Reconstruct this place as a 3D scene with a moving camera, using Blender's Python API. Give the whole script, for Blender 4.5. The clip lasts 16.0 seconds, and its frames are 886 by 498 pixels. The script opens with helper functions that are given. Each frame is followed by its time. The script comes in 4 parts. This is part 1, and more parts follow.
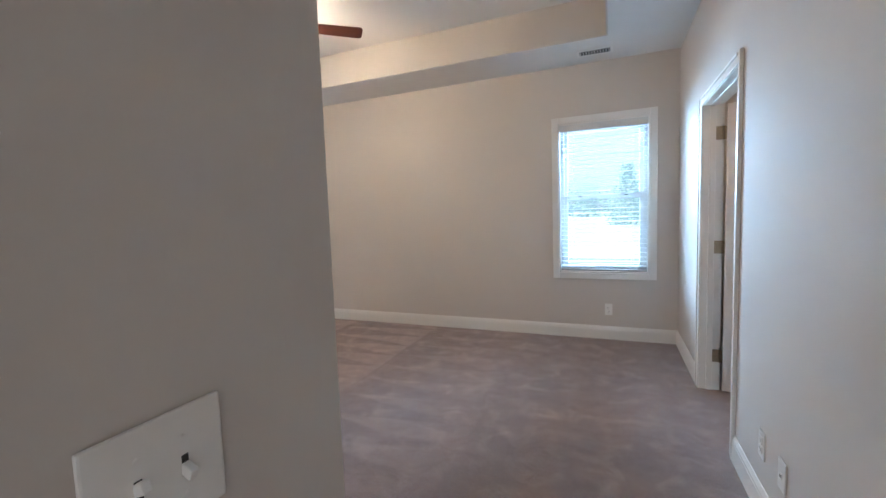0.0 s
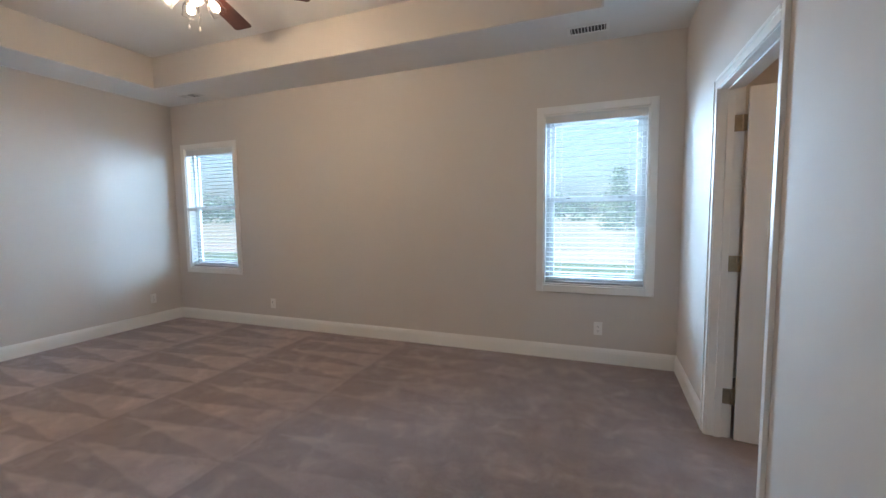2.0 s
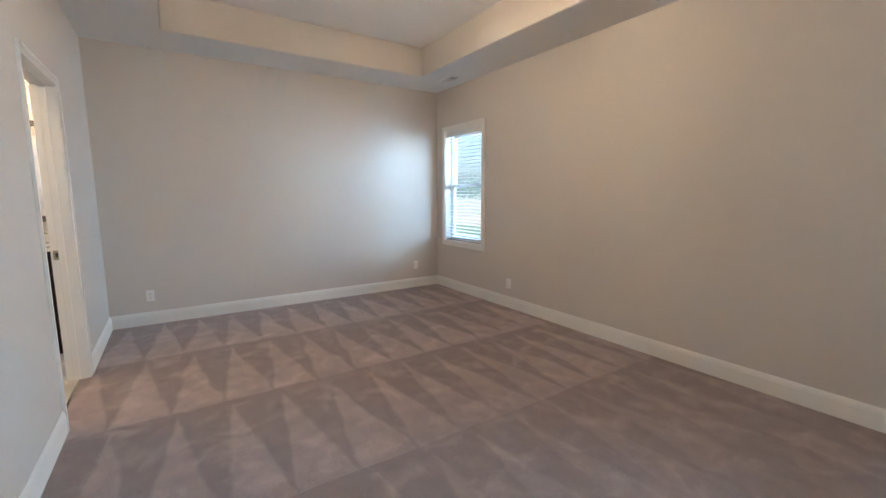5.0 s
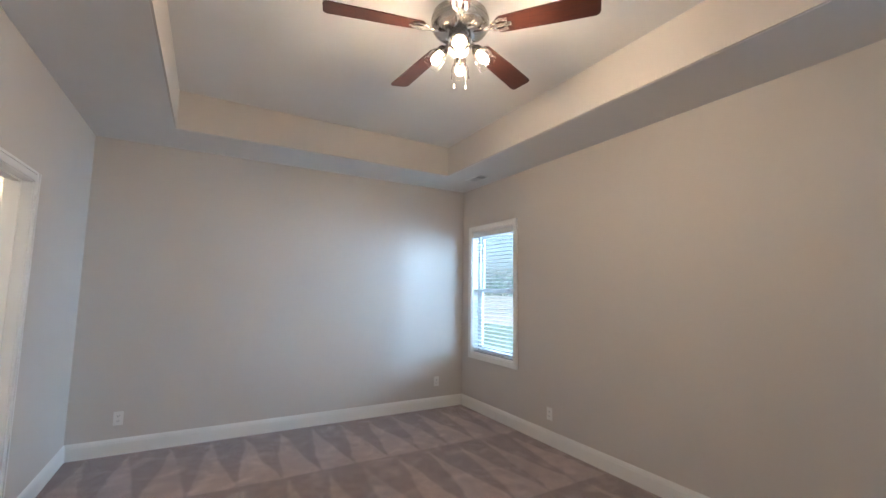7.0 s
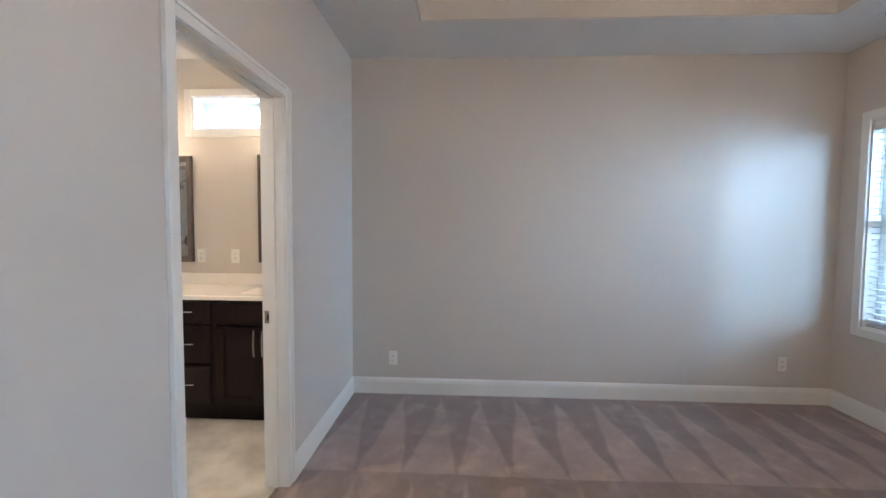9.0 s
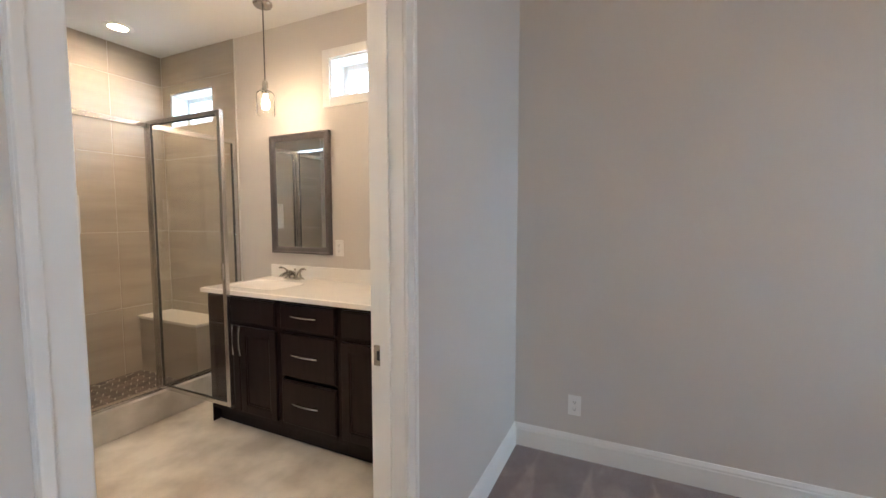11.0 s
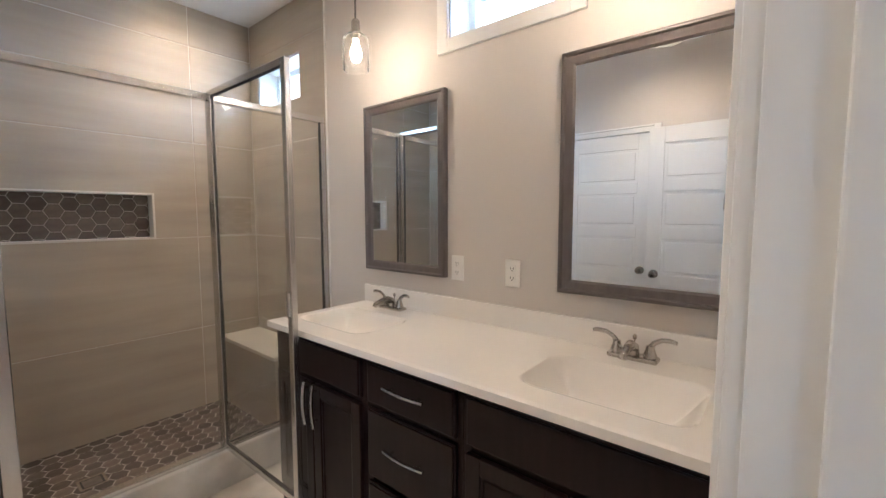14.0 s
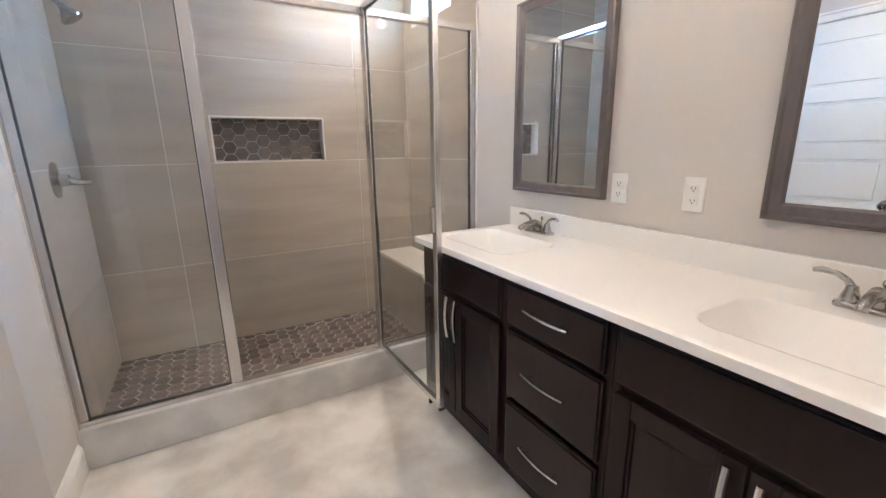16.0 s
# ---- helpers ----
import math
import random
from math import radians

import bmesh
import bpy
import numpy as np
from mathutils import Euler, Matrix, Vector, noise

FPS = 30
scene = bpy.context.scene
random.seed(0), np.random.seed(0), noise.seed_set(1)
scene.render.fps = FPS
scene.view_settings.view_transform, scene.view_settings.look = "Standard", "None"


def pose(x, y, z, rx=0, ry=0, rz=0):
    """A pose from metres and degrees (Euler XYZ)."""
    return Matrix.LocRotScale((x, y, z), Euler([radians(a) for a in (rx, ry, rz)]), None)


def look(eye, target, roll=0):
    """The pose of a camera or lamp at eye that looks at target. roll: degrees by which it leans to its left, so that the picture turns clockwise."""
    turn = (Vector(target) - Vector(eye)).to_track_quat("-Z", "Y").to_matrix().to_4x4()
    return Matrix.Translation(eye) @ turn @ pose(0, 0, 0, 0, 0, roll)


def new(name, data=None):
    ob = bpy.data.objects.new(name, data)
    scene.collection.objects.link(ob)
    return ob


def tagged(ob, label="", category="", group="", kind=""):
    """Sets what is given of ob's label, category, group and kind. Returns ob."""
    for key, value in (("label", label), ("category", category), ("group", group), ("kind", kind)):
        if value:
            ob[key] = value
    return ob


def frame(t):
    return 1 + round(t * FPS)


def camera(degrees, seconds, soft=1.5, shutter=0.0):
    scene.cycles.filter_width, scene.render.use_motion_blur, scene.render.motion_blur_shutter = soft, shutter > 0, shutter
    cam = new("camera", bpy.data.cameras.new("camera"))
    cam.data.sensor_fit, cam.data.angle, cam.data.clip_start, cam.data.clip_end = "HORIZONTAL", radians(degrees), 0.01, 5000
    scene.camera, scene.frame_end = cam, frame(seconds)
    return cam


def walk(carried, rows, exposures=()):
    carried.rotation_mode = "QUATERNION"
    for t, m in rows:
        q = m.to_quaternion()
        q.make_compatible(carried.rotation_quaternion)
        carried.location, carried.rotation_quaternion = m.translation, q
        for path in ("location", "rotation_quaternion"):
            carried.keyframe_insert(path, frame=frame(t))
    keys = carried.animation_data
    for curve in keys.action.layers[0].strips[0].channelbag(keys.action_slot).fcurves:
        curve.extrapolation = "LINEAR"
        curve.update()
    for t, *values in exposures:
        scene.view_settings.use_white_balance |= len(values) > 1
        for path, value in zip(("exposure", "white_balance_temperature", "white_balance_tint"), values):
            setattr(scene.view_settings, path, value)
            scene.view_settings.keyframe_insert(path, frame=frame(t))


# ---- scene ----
cam = camera(94.4, 16.0)

# the line walked: seconds, place, turn
PATH = [
    (0, (5.226, -0.553, 1.301), (4.465, 1.29, 1.14), -2),
    (0.5, (5.26, -0.398, 1.297), (4.812, 1.544, 1.14), -1.6),
    (1, (5.282, -0.212, 1.307), (4.928, 1.749, 1.146), -1.1),
    (1.5, (5.279, -0.067, 1.306), (4.8, 1.868, 1.141), -0.9),
    (2, (5.218, 0.056, 1.312), (4.495, 1.913, 1.148), -0.7),
    (2.5, (5.117, 0.194, 1.341), (4.095, 1.905, 1.179), -0.6),
    (3, (5.048, 0.285, 1.351), (3.722, 1.771, 1.171), -0.4),
    (3.5, (5.053, 0.365, 1.36), (3.494, 1.597, 1.134), -0.1),
    (3.7, (5.056, 0.375, 1.359), (3.44, 1.526, 1.106), 0.1),
    (5.8, (5.091, 0.751, 1.31), (3.425, 1.827, 1.057), -0.2),
    (6, (5.022, 0.777, 1.345), (3.366, 1.888, 1.19), 0),
    (6.5, (4.767, 0.848, 1.438), (3.115, 1.97, 1.564), 0.4),
    (7, (4.547, 0.93, 1.438), (2.819, 1.917, 1.638), 0.9),
    (7.5, (4.256, 1.011, 1.42), (2.404, 1.757, 1.546), 1.3),
    (8, (3.989, 1, 1.394), (2.041, 1.449, 1.428), 0.9),
    (8.5, (3.652, 0.945, 1.39), (1.66, 1.118, 1.358), 0.5),
    (9, (3.348, 0.92, 1.383), (1.353, 0.82, 1.281), 0.4),
    (9.5, (3.032, 0.884, 1.361), (1.064, 0.55, 1.228), -0.1),
    (10, (2.784, 0.798, 1.339), (0.861, 0.27, 1.184), -0.2),
    (12.3, (1.874, 0.328, 1.361), (0.222, -0.796, 1.267), 0.3),
    (12.5, (1.826, 0.261, 1.37), (0.191, -0.887, 1.279), 0.3),
    (13, (1.731, 0.099, 1.371), (0.132, -1.098, 1.285), 0.3),
    (13.5, (1.623, -0.023, 1.379), (0.057, -1.263, 1.278), 0.1),
    (14, (1.546, -0.104, 1.381), (0.011, -1.375, 1.218), -0.1),
    (14.5, (1.511, -0.135, 1.352), (0.018, -1.442, 1.098), -0.1),
    (15, (1.486, -0.158, 1.326), (0.068, -1.52, 0.959), 0),
    (15.5, (1.471, -0.176, 1.31), (0.197, -1.644, 0.84), 0),
    (16, (1.464, -0.188, 1.299), (0.501, -1.876, 0.828), -0.9),
]
walk(cam, [(t, look(eye, target, roll)) for t, eye, target, roll in PATH],
     [(0, 1.82, 5700, 11), (1, 1.5, 5950, 12), (2.0, 1.38, 6050, 13), (2.5, 1.3, 6050, 13), (3.5, 1.25, 6300, 13), (6, 1.82, 6050, 12), (7, 1.49, 5850, 12), (7.5, 1.49, 5800, 12), (9, 1.42, 5850, 13), (10, 1.38, 6250, 14), (12.5, 1.34, 6200, 15), (13.25, 1.22, 5950, 15), (14.0, 1.14, 5500, 14), (14.6, 1.38, 5300, 13), (15.2, 1.54, 5130, 13), (16, 1.74, 5080, 13)])

# ---- sky, sun ----
world = bpy.data.worlds.new("sky")
scene.world = world
world.use_nodes = True
_sky = world.node_tree.nodes.new("ShaderNodeTexSky")
_sky.sky_type, _sky.sun_disc = "NISHITA", False
_sky.sun_elevation, _sky.sun_rotation = radians(42), radians(205)
_sky.air_density, _sky.dust_density = 0.8, 4.0
world.node_tree.links.new(_sky.outputs[0], world.node_tree.nodes["Background"].inputs[0])
world.node_tree.nodes["Background"].inputs[1].default_value = 0.085
sun_data = bpy.data.lights.new("sun", "SUN")
sun_data.energy, sun_data.angle, sun_data.color = 2.1, radians(0.5), (1.0, 0.95, 0.88)
sun = new("sun", sun_data)
sun.matrix_world = look((0, 0, 30), Vector((0, 0, 30)) - Vector((math.sin(radians(205)) * math.cos(radians(42)), math.cos(radians(205)) * math.cos(radians(42)), math.sin(radians(42)))))


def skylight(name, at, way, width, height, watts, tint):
    """An area lamp standing in for the sky's or next room's light through one opening."""
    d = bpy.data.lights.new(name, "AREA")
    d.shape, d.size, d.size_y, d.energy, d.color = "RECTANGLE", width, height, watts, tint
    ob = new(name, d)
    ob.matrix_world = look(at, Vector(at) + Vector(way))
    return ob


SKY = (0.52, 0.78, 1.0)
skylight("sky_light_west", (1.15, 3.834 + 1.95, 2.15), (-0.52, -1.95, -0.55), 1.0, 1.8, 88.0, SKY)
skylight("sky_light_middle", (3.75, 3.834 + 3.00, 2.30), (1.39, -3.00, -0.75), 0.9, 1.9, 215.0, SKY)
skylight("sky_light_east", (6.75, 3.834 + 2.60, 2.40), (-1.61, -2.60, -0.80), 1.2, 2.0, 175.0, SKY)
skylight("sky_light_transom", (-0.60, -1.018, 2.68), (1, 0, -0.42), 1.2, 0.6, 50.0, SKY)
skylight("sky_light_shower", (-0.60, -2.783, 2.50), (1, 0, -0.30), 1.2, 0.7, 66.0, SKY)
# added in the unseen hall opening, stands in for a lit room behind
skylight("light_from_next_room", (5.30, -1.94, 1.05), (0, 1, 0), 0.78, 1.9, 1.9, (1.0, 0.93, 0.84))

FAN_GLOW, PENDANT_GLOW, DOWNLIGHT_GLOW = 150.0, 68.0, 290.0

# ---- plan (metres) ----
N, E, CEIL, TRAY = 3.834, 5.806, 2.74, 3.067           # bedroom north and east wall, ceiling, tray
TX0, TX1, TY0, TY1 = 0.58, 5.2, 0.616, 3.25            # the tray's recess
HX = 4.798                                             # west side of the entry hall
DX0, DX1, DH = 1.279, 2.066, 2.04                      # bath doorway
TH = 0.115                                             # partition thickness
BW, BE, BN, BS = 0.05, 2.2, -TH, -3.162                # bathroom walls
SE = 2.052                                             # shower's east wall
GY = -2.268                                            # line of the shower glass


# ---- materials ----
def nodes_of(m):
    return m.node_tree.nodes, m.node_tree.links, m.node_tree.nodes["Principled BSDF"]


def surface(name, a, b=None, rough=0.6, metal=0.0, scale=6.0, grain=0.0, grain_scale=300.0, depth=0.001, spread=0.35, random_by=0.0, island=False, stretch=(1, 1, 1), coat=0.0, rough_spread=0.0):
    """Two colours mixed by cloudy noise, with a fine relief."""
    m = bpy.data.materials.new(name)
    m.use_nodes = True
    n, l, p = nodes_of(m)
    b = b or a
    co = n.new("ShaderNodeTexCoord")
    mp = n.new("ShaderNodeMapping")
    mp.inputs["Scale"].default_value = stretch
    l.new(co.outputs["Object"], mp.inputs["Vector"])
    big = n.new("ShaderNodeTexNoise")
    big.inputs["Scale"].default_value, big.inputs["Detail"].default_value = scale, 6.0
    l.new(mp.outputs[0], big.inputs["Vector"])
    ramp = n.new("ShaderNodeMapRange")
    ramp.inputs["From Min"].default_value, ramp.inputs["From Max"].default_value = 0.5 - spread, 0.5 + spread
    l.new(big.outputs["Fac"], ramp.inputs["Value"])
    mix = n.new("ShaderNodeMix")
    mix.data_type = "RGBA"
    mix.inputs["A"].default_value, mix.inputs["B"].default_value = (*a, 1), (*b, 1)
    l.new(ramp.outputs[0], mix.inputs["Factor"])
    out = mix.outputs["Result"]
    if random_by:
        src = n.new("ShaderNodeNewGeometry").outputs["Random Per Island"] if island else n.new("ShaderNodeObjectInfo").outputs["Random"]
        hv = n.new("ShaderNodeHueSaturation")
        rr = n.new("ShaderNodeMapRange")
        rr.inputs["To Min"].default_value, rr.inputs["To Max"].default_value = 1 - random_by, 1 + random_by
        l.new(src, rr.inputs["Value"])
        l.new(rr.outputs[0], hv.inputs["Value"])
        l.new(out, hv.inputs["Color"])
        out = hv.outputs[0]
    l.new(out, p.inputs["Base Color"])
    p.inputs["Roughness"].default_value, p.inputs["Metallic"].default_value = rough, metal
    if rough_spread:
        rm = n.new("ShaderNodeMapRange")
        rm.inputs["To Min"].default_value, rm.inputs["To Max"].default_value = rough - rough_spread, rough + rough_spread
        l.new(big.outputs["Fac"], rm.inputs["Value"])
        l.new(rm.outputs[0], p.inputs["Roughness"])
    if coat:
        p.inputs["Coat Weight"].default_value, p.inputs["Coat Roughness"].default_value = coat, 0.12
    if grain:
        fine = n.new("ShaderNodeTexNoise")
        fine.inputs["Scale"].default_value, fine.inputs["Detail"].default_value = grain_scale, 3.0
        l.new(mp.outputs[0], fine.inputs["Vector"])
        bump = n.new("ShaderNodeBump")
        bump.inputs["Strength"].default_value, bump.inputs["Distance"].default_value = grain, depth
        l.new(fine.outputs["Fac"], bump.inputs["Height"])
        l.new(bump.outputs[0], p.inputs["Normal"])
    return m


def clear(name, tint=(1, 1, 1), rough=0.0, ior=1.45):
    m = bpy.data.materials.new(name)
    m.use_nodes = True
    n, l, p = nodes_of(m)
    p.inputs["Base Color"].default_value = (*tint, 1)
    p.inputs["Roughness"].default_value, p.inputs["IOR"].default_value = rough, ior
    p.inputs["Transmission Weight"].default_value = 1.0
    return m


def glow(name, col, power):
    m = bpy.data.materials.new(name)
    m.use_nodes = True
    n, l, p = nodes_of(m)
    p.inputs["Base Color"].default_value = (0.9, 0.9, 0.9, 1)
    p.inputs["Emission Color"].default_value, p.inputs["Emission Strength"].default_value = (*col, 1), power
    return m


def haze_material():
    """Mostly clear veil: its grey-green translucent share paints the pale haze seen through the panes."""
    m = bpy.data.materials.new("haze_veil")
    m.use_nodes = True
    n, l = m.node_tree.nodes, m.node_tree.links
    n.remove(n["Principled BSDF"])
    clear_part, haze, mix = n.new("ShaderNodeBsdfTransparent"), n.new("ShaderNodeBsdfTranslucent"), n.new("ShaderNodeMixShader")
    haze.inputs["Color"].default_value = (0.44, 0.48, 0.43, 1)
    haze_noise = n.new("ShaderNodeTexNoise")
    haze_noise.inputs["Scale"].default_value, haze_noise.inputs["Detail"].default_value = 3.0, 4.0
    amount = n.new("ShaderNodeMapRange")
    amount.inputs["From Min"].default_value, amount.inputs["From Max"].default_value = 0.3, 0.7
    amount.inputs["To Min"].default_value, amount.inputs["To Max"].default_value = 0.055, 0.080
    l.new(haze_noise.outputs["Fac"], amount.inputs["Value"])
    l.new(amount.outputs[0], mix.inputs[0])
    l.new(clear_part.outputs[0], mix.inputs[1])
    l.new(haze.outputs[0], mix.inputs[2])
    l.new(mix.outputs[0], n["Material Output"].inputs["Surface"])
    return m


def carpet_material():
    """Short cut pile with rows of wedge-shaped vacuum strokes, in which the pile leans to and fro."""
    m = surface("carpet", (0.300, 0.231, 0.220), (0.412, 0.321, 0.306), rough=0.95, scale=9.0, grain=0.9, grain_scale=420.0, depth=0.006, spread=0.3)
    n, l, p = nodes_of(m)
    p.inputs["Sheen Weight"].default_value, p.inputs["Sheen Roughness"].default_value = 0.25, 0.5

    def calc(op, a, b=None, c=None):
        k = n.new("ShaderNodeMath")
        k.operation = op
        for i, v in enumerate((a, b, c)):
            if v is None:
                continue
            if isinstance(v, (int, float)):
                k.inputs[i].default_value = v
            else:
                l.new(v, k.inputs[i])
        return k.outputs[0]

    co = n.new("ShaderNodeTexCoord").outputs["Object"]
    wob = n.new("ShaderNodeTexNoise")
    wob.inputs["Scale"].default_value, wob.inputs["Detail"].default_value = 2.2, 2.0
    l.new(co, wob.inputs["Vector"])
    sep = n.new("ShaderNodeSeparateXYZ")
    l.new(co, sep.inputs[0])
    w = calc("MULTIPLY", calc("SUBTRACT", wob.outputs["Fac"], 0.5), 0.11)
    x = calc("ADD", sep.outputs["X"], calc("MULTIPLY", w, 0.35))
    y = calc("ADD", sep.outputs["Y"], w)
    row = calc("DIVIDE", x, 1.11)
    v = calc("FRACT", row)
    shift = calc("MULTIPLY", calc("FLOOR", row), 0.37)
    u = calc("FRACT", calc("ADD", calc("DIVIDE", y, 0.3), shift))
    tri = calc("ABSOLUTE", calc("SUBTRACT", calc("MULTIPLY", u, 2.0), 1.0))
    inside = calc("MULTIPLY", calc("ADD", calc("SUBTRACT", calc("MULTIPLY", v, 1.05), tri), 0.0), 7.0)
    inside = calc("MINIMUM", calc("MAXIMUM", inside, 0.0), 1.0)
    fade = n.new("ShaderNodeMapRange")                  # the strokes are fresh in the west and walked over in the east
    fade.inputs["From Min"].default_value, fade.inputs["From Max"].default_value = 4.6, 2.6
    fade.inputs["To Min"].default_value, fade.inputs["To Max"].default_value = 0.14, 1.0
    l.new(sep.outputs["X"], fade.inputs["Value"])
    patch = n.new("ShaderNodeTexNoise")
    patch.inputs["Scale"].default_value, patch.inputs["Detail"].default_value = 1.7, 4.0
    l.new(co, patch.inputs["Vector"])
    lean = calc("MULTIPLY", calc("MULTIPLY", inside, fade.outputs[0]), calc("MULTIPLY", patch.outputs["Fac"], 1.5))
    blotch = n.new("ShaderNodeTexNoise")                # trodden and brushed blotches
    blotch.inputs["Scale"].default_value, blotch.inputs["Detail"].default_value, blotch.inputs["Distortion"].default_value = 5.5, 5.0, 0.6
    l.new(co, blotch.inputs["Vector"])
    st = calc("MULTIPLY", calc("MAXIMUM", calc("SUBTRACT", blotch.outputs["Fac"], 0.50), 0.0), 1.5)
    gain = calc("ADD", calc("ADD", 0.80, calc("MULTIPLY", lean, 0.46)), st)
    hv = n.new("ShaderNodeHueSaturation")
    old = p.inputs["Base Color"].links[0].from_socket
    l.new(old, hv.inputs["Color"])
    l.new(gain, hv.inputs["Value"])
    tuft = n.new("ShaderNodeTexNoise")
    tuft.inputs["Scale"].default_value, tuft.inputs["Detail"].default_value = 90.0, 2.0
    l.new(co, tuft.inputs["Vector"])
    hv2 = n.new("ShaderNodeHueSaturation")
    l.new(hv.outputs[0], hv2.inputs["Color"])
    l.new(calc("ADD", 0.72, calc("MULTIPLY", tuft.outputs["Fac"], 0.56)), hv2.inputs["Value"])
    l.new(hv2.outputs[0], p.inputs["Base Color"])
    return m


M_WALL = surface("wall_paint", (0.61, 0.568, 0.525), (0.63, 0.588, 0.545), rough=0.72, scale=1.5, grain=0.10, grain_scale=160.0, depth=0.0012)
M_CEIL = surface("ceiling_paint", (0.74, 0.73, 0.71), (0.78, 0.77, 0.75), rough=0.85, scale=2.0, grain=0.3, grain_scale=140.0, depth=0.0015)
M_TRIM = surface("trim_enamel", (0.78, 0.77, 0.74), (0.82, 0.81, 0.78), rough=0.36, scale=3.0, grain=0.02, grain_scale=40.0)
M_CARPET = carpet_material()
M_VINYL = surface("white_vinyl", (0.80, 0.81, 0.82), (0.84, 0.85, 0.86), rough=0.4, scale=4.0)
M_BLIND = surface("blind_slat", (0.66, 0.67, 0.67), (0.72, 0.73, 0.73), rough=0.45, scale=8.0, grain=0.1, grain_scale=90.0)
M_PLASTIC = surface("white_plastic", (0.80, 0.79, 0.76), (0.83, 0.82, 0.79), rough=0.35, scale=20.0)
M_VENT = surface("vent_shadow_grey", (0.05, 0.05, 0.05), (0.08, 0.08, 0.08), rough=0.7)
M_DARK = surface("dark_slot", (0.03, 0.03, 0.03), (0.05, 0.05, 0.05), rough=0.6)
M_NICKEL = surface("brushed_nickel", (0.44, 0.41, 0.37), (0.54, 0.51, 0.47), rough=0.26, metal=1.0, scale=40.0, rough_spread=0.05)
M_CHROME = surface("polished_nickel", (0.50, 0.50, 0.50), (0.58, 0.58, 0.58), rough=0.10, metal=1.0, scale=30.0, rough_spread=0.04)
M_ALU = surface("satin_aluminium", (0.62, 0.61, 0.60), (0.74, 0.73, 0.72), rough=0.24, metal=1.0, scale=25.0, rough_spread=0.06, stretch=(1, 1, 0.1))
M_BRONZE = surface("aged_hinge_brass", (0.30, 0.24, 0.16), (0.38, 0.31, 0.22), rough=0.4, metal=1.0, scale=60.0)
M_BLADE = surface("cherry_blade", (0.050, 0.014, 0.009), (0.098, 0.029, 0.018), rough=0.34, scale=7.0, stretch=(1.2, 14, 14), grain=0.12, grain_scale=60.0, coat=0.25)
M_ESPRESSO = surface("espresso_wood", (0.0085, 0.0042, 0.0042), (0.018, 0.0092, 0.0095), rough=0.30, scale=6.0, stretch=(8, 8, 0.8), grain=0.1, grain_scale=40.0, coat=0.1, rough_spread=0.05)
M_FRAME = surface("mirror_frame_wood", (0.095, 0.080, 0.076), (0.140, 0.120, 0.114), rough=0.38, scale=10.0, stretch=(6, 6, 1), grain=0.1, grain_scale=80.0)
M_COUNTER = surface("cultured_marble", (0.82, 0.79, 0.75), (0.86, 0.835, 0.80), rough=0.09, scale=3.0, coat=0.0, rough_spread=0.03)
M_FLOORTILE = surface("cream_floor_tile", (0.47, 0.44, 0.40), (0.74, 0.71, 0.66), rough=0.34, scale=3.4, spread=0.14, grain=0.05, grain_scale=30.0, rough_spread=0.08)
M_CURB = surface("curb_stone", (0.44, 0.43, 0.41), (0.64, 0.625, 0.60), rough=0.35, scale=5.0, spread=0.16)
M_TILE = surface("shower_tile", (0.335, 0.293, 0.238), (0.475, 0.424, 0.355), rough=0.44, scale=2.2, stretch=(0.5, 0.5, 4.0), spread=0.30, random_by=0.06, grain=0.04, grain_scale=80.0, rough_spread=0.06)
M_GROUT = surface("grout", (0.64, 0.61, 0.56), (0.72, 0.69, 0.64), rough=0.85, scale=30.0, grain=0.2, grain_scale=200.0)
M_HEX = surface("hex_tile", (0.082, 0.065, 0.056), (0.160, 0.130, 0.112), rough=0.52, scale=22.0, spread=0.25, random_by=0.42, grain=0.08, grain_scale=120.0)
M_TILETRIM = surface("tile_edge_trim", (0.66, 0.64, 0.60), (0.72, 0.70, 0.66), rough=0.3, scale=10.0)
M_BENCHTOP = surface("bench_stone", (0.62, 0.59, 0.53), (0.70, 0.67, 0.61), rough=0.3, scale=4.0)
M_GLASS = clear("window_glass", (0.97, 0.99, 1.0))
M_SHOWERGLASS = clear("shower_glass", (0.975, 0.985, 0.98))
M_HAZE = haze_material()
M_SHADE = clear("lamp_glass", (0.98, 0.97, 0.95), rough=0.10, ior=1.25)
M_JAR = clear("jar_glass", (0.99, 0.985, 0.97), rough=0.22, ior=1.18)
M_MIRROR = surface("silvered_glass", (0.80, 0.81, 0.81), rough=0.0, metal=1.0)
M_BULB_FAN = glow("fan_bulb", (1.0, 0.74, 0.47), FAN_GLOW)
M_BULB_PEND = glow("pendant_bulb", (1.0, 0.75, 0.48), PENDANT_GLOW)
M_DOWN = glow("downlight_lens", (1.0, 0.74, 0.46), DOWNLIGHT_GLOW)
M_ESPRESSO.node_tree.nodes["Principled BSDF"].inputs["Specular IOR Level"].default_value = 0.19
M_TILE.node_tree.nodes["Principled BSDF"].inputs["Specular IOR Level"].default_value = 0.35
M_COUNTER.node_tree.nodes["Principled BSDF"].inputs["Specular IOR Level"].default_value = 0.12
M_CORD = surface("grey_cord", (0.09, 0.085, 0.08), (0.14, 0.13, 0.12), rough=0.6, scale=200.0)
M_LAWN = surface("lawn", (0.085, 0.13, 0.052), (0.14, 0.18, 0.082), rough=0.95, scale=0.5, grain=0.6, grain_scale=14.0, depth=0.05)
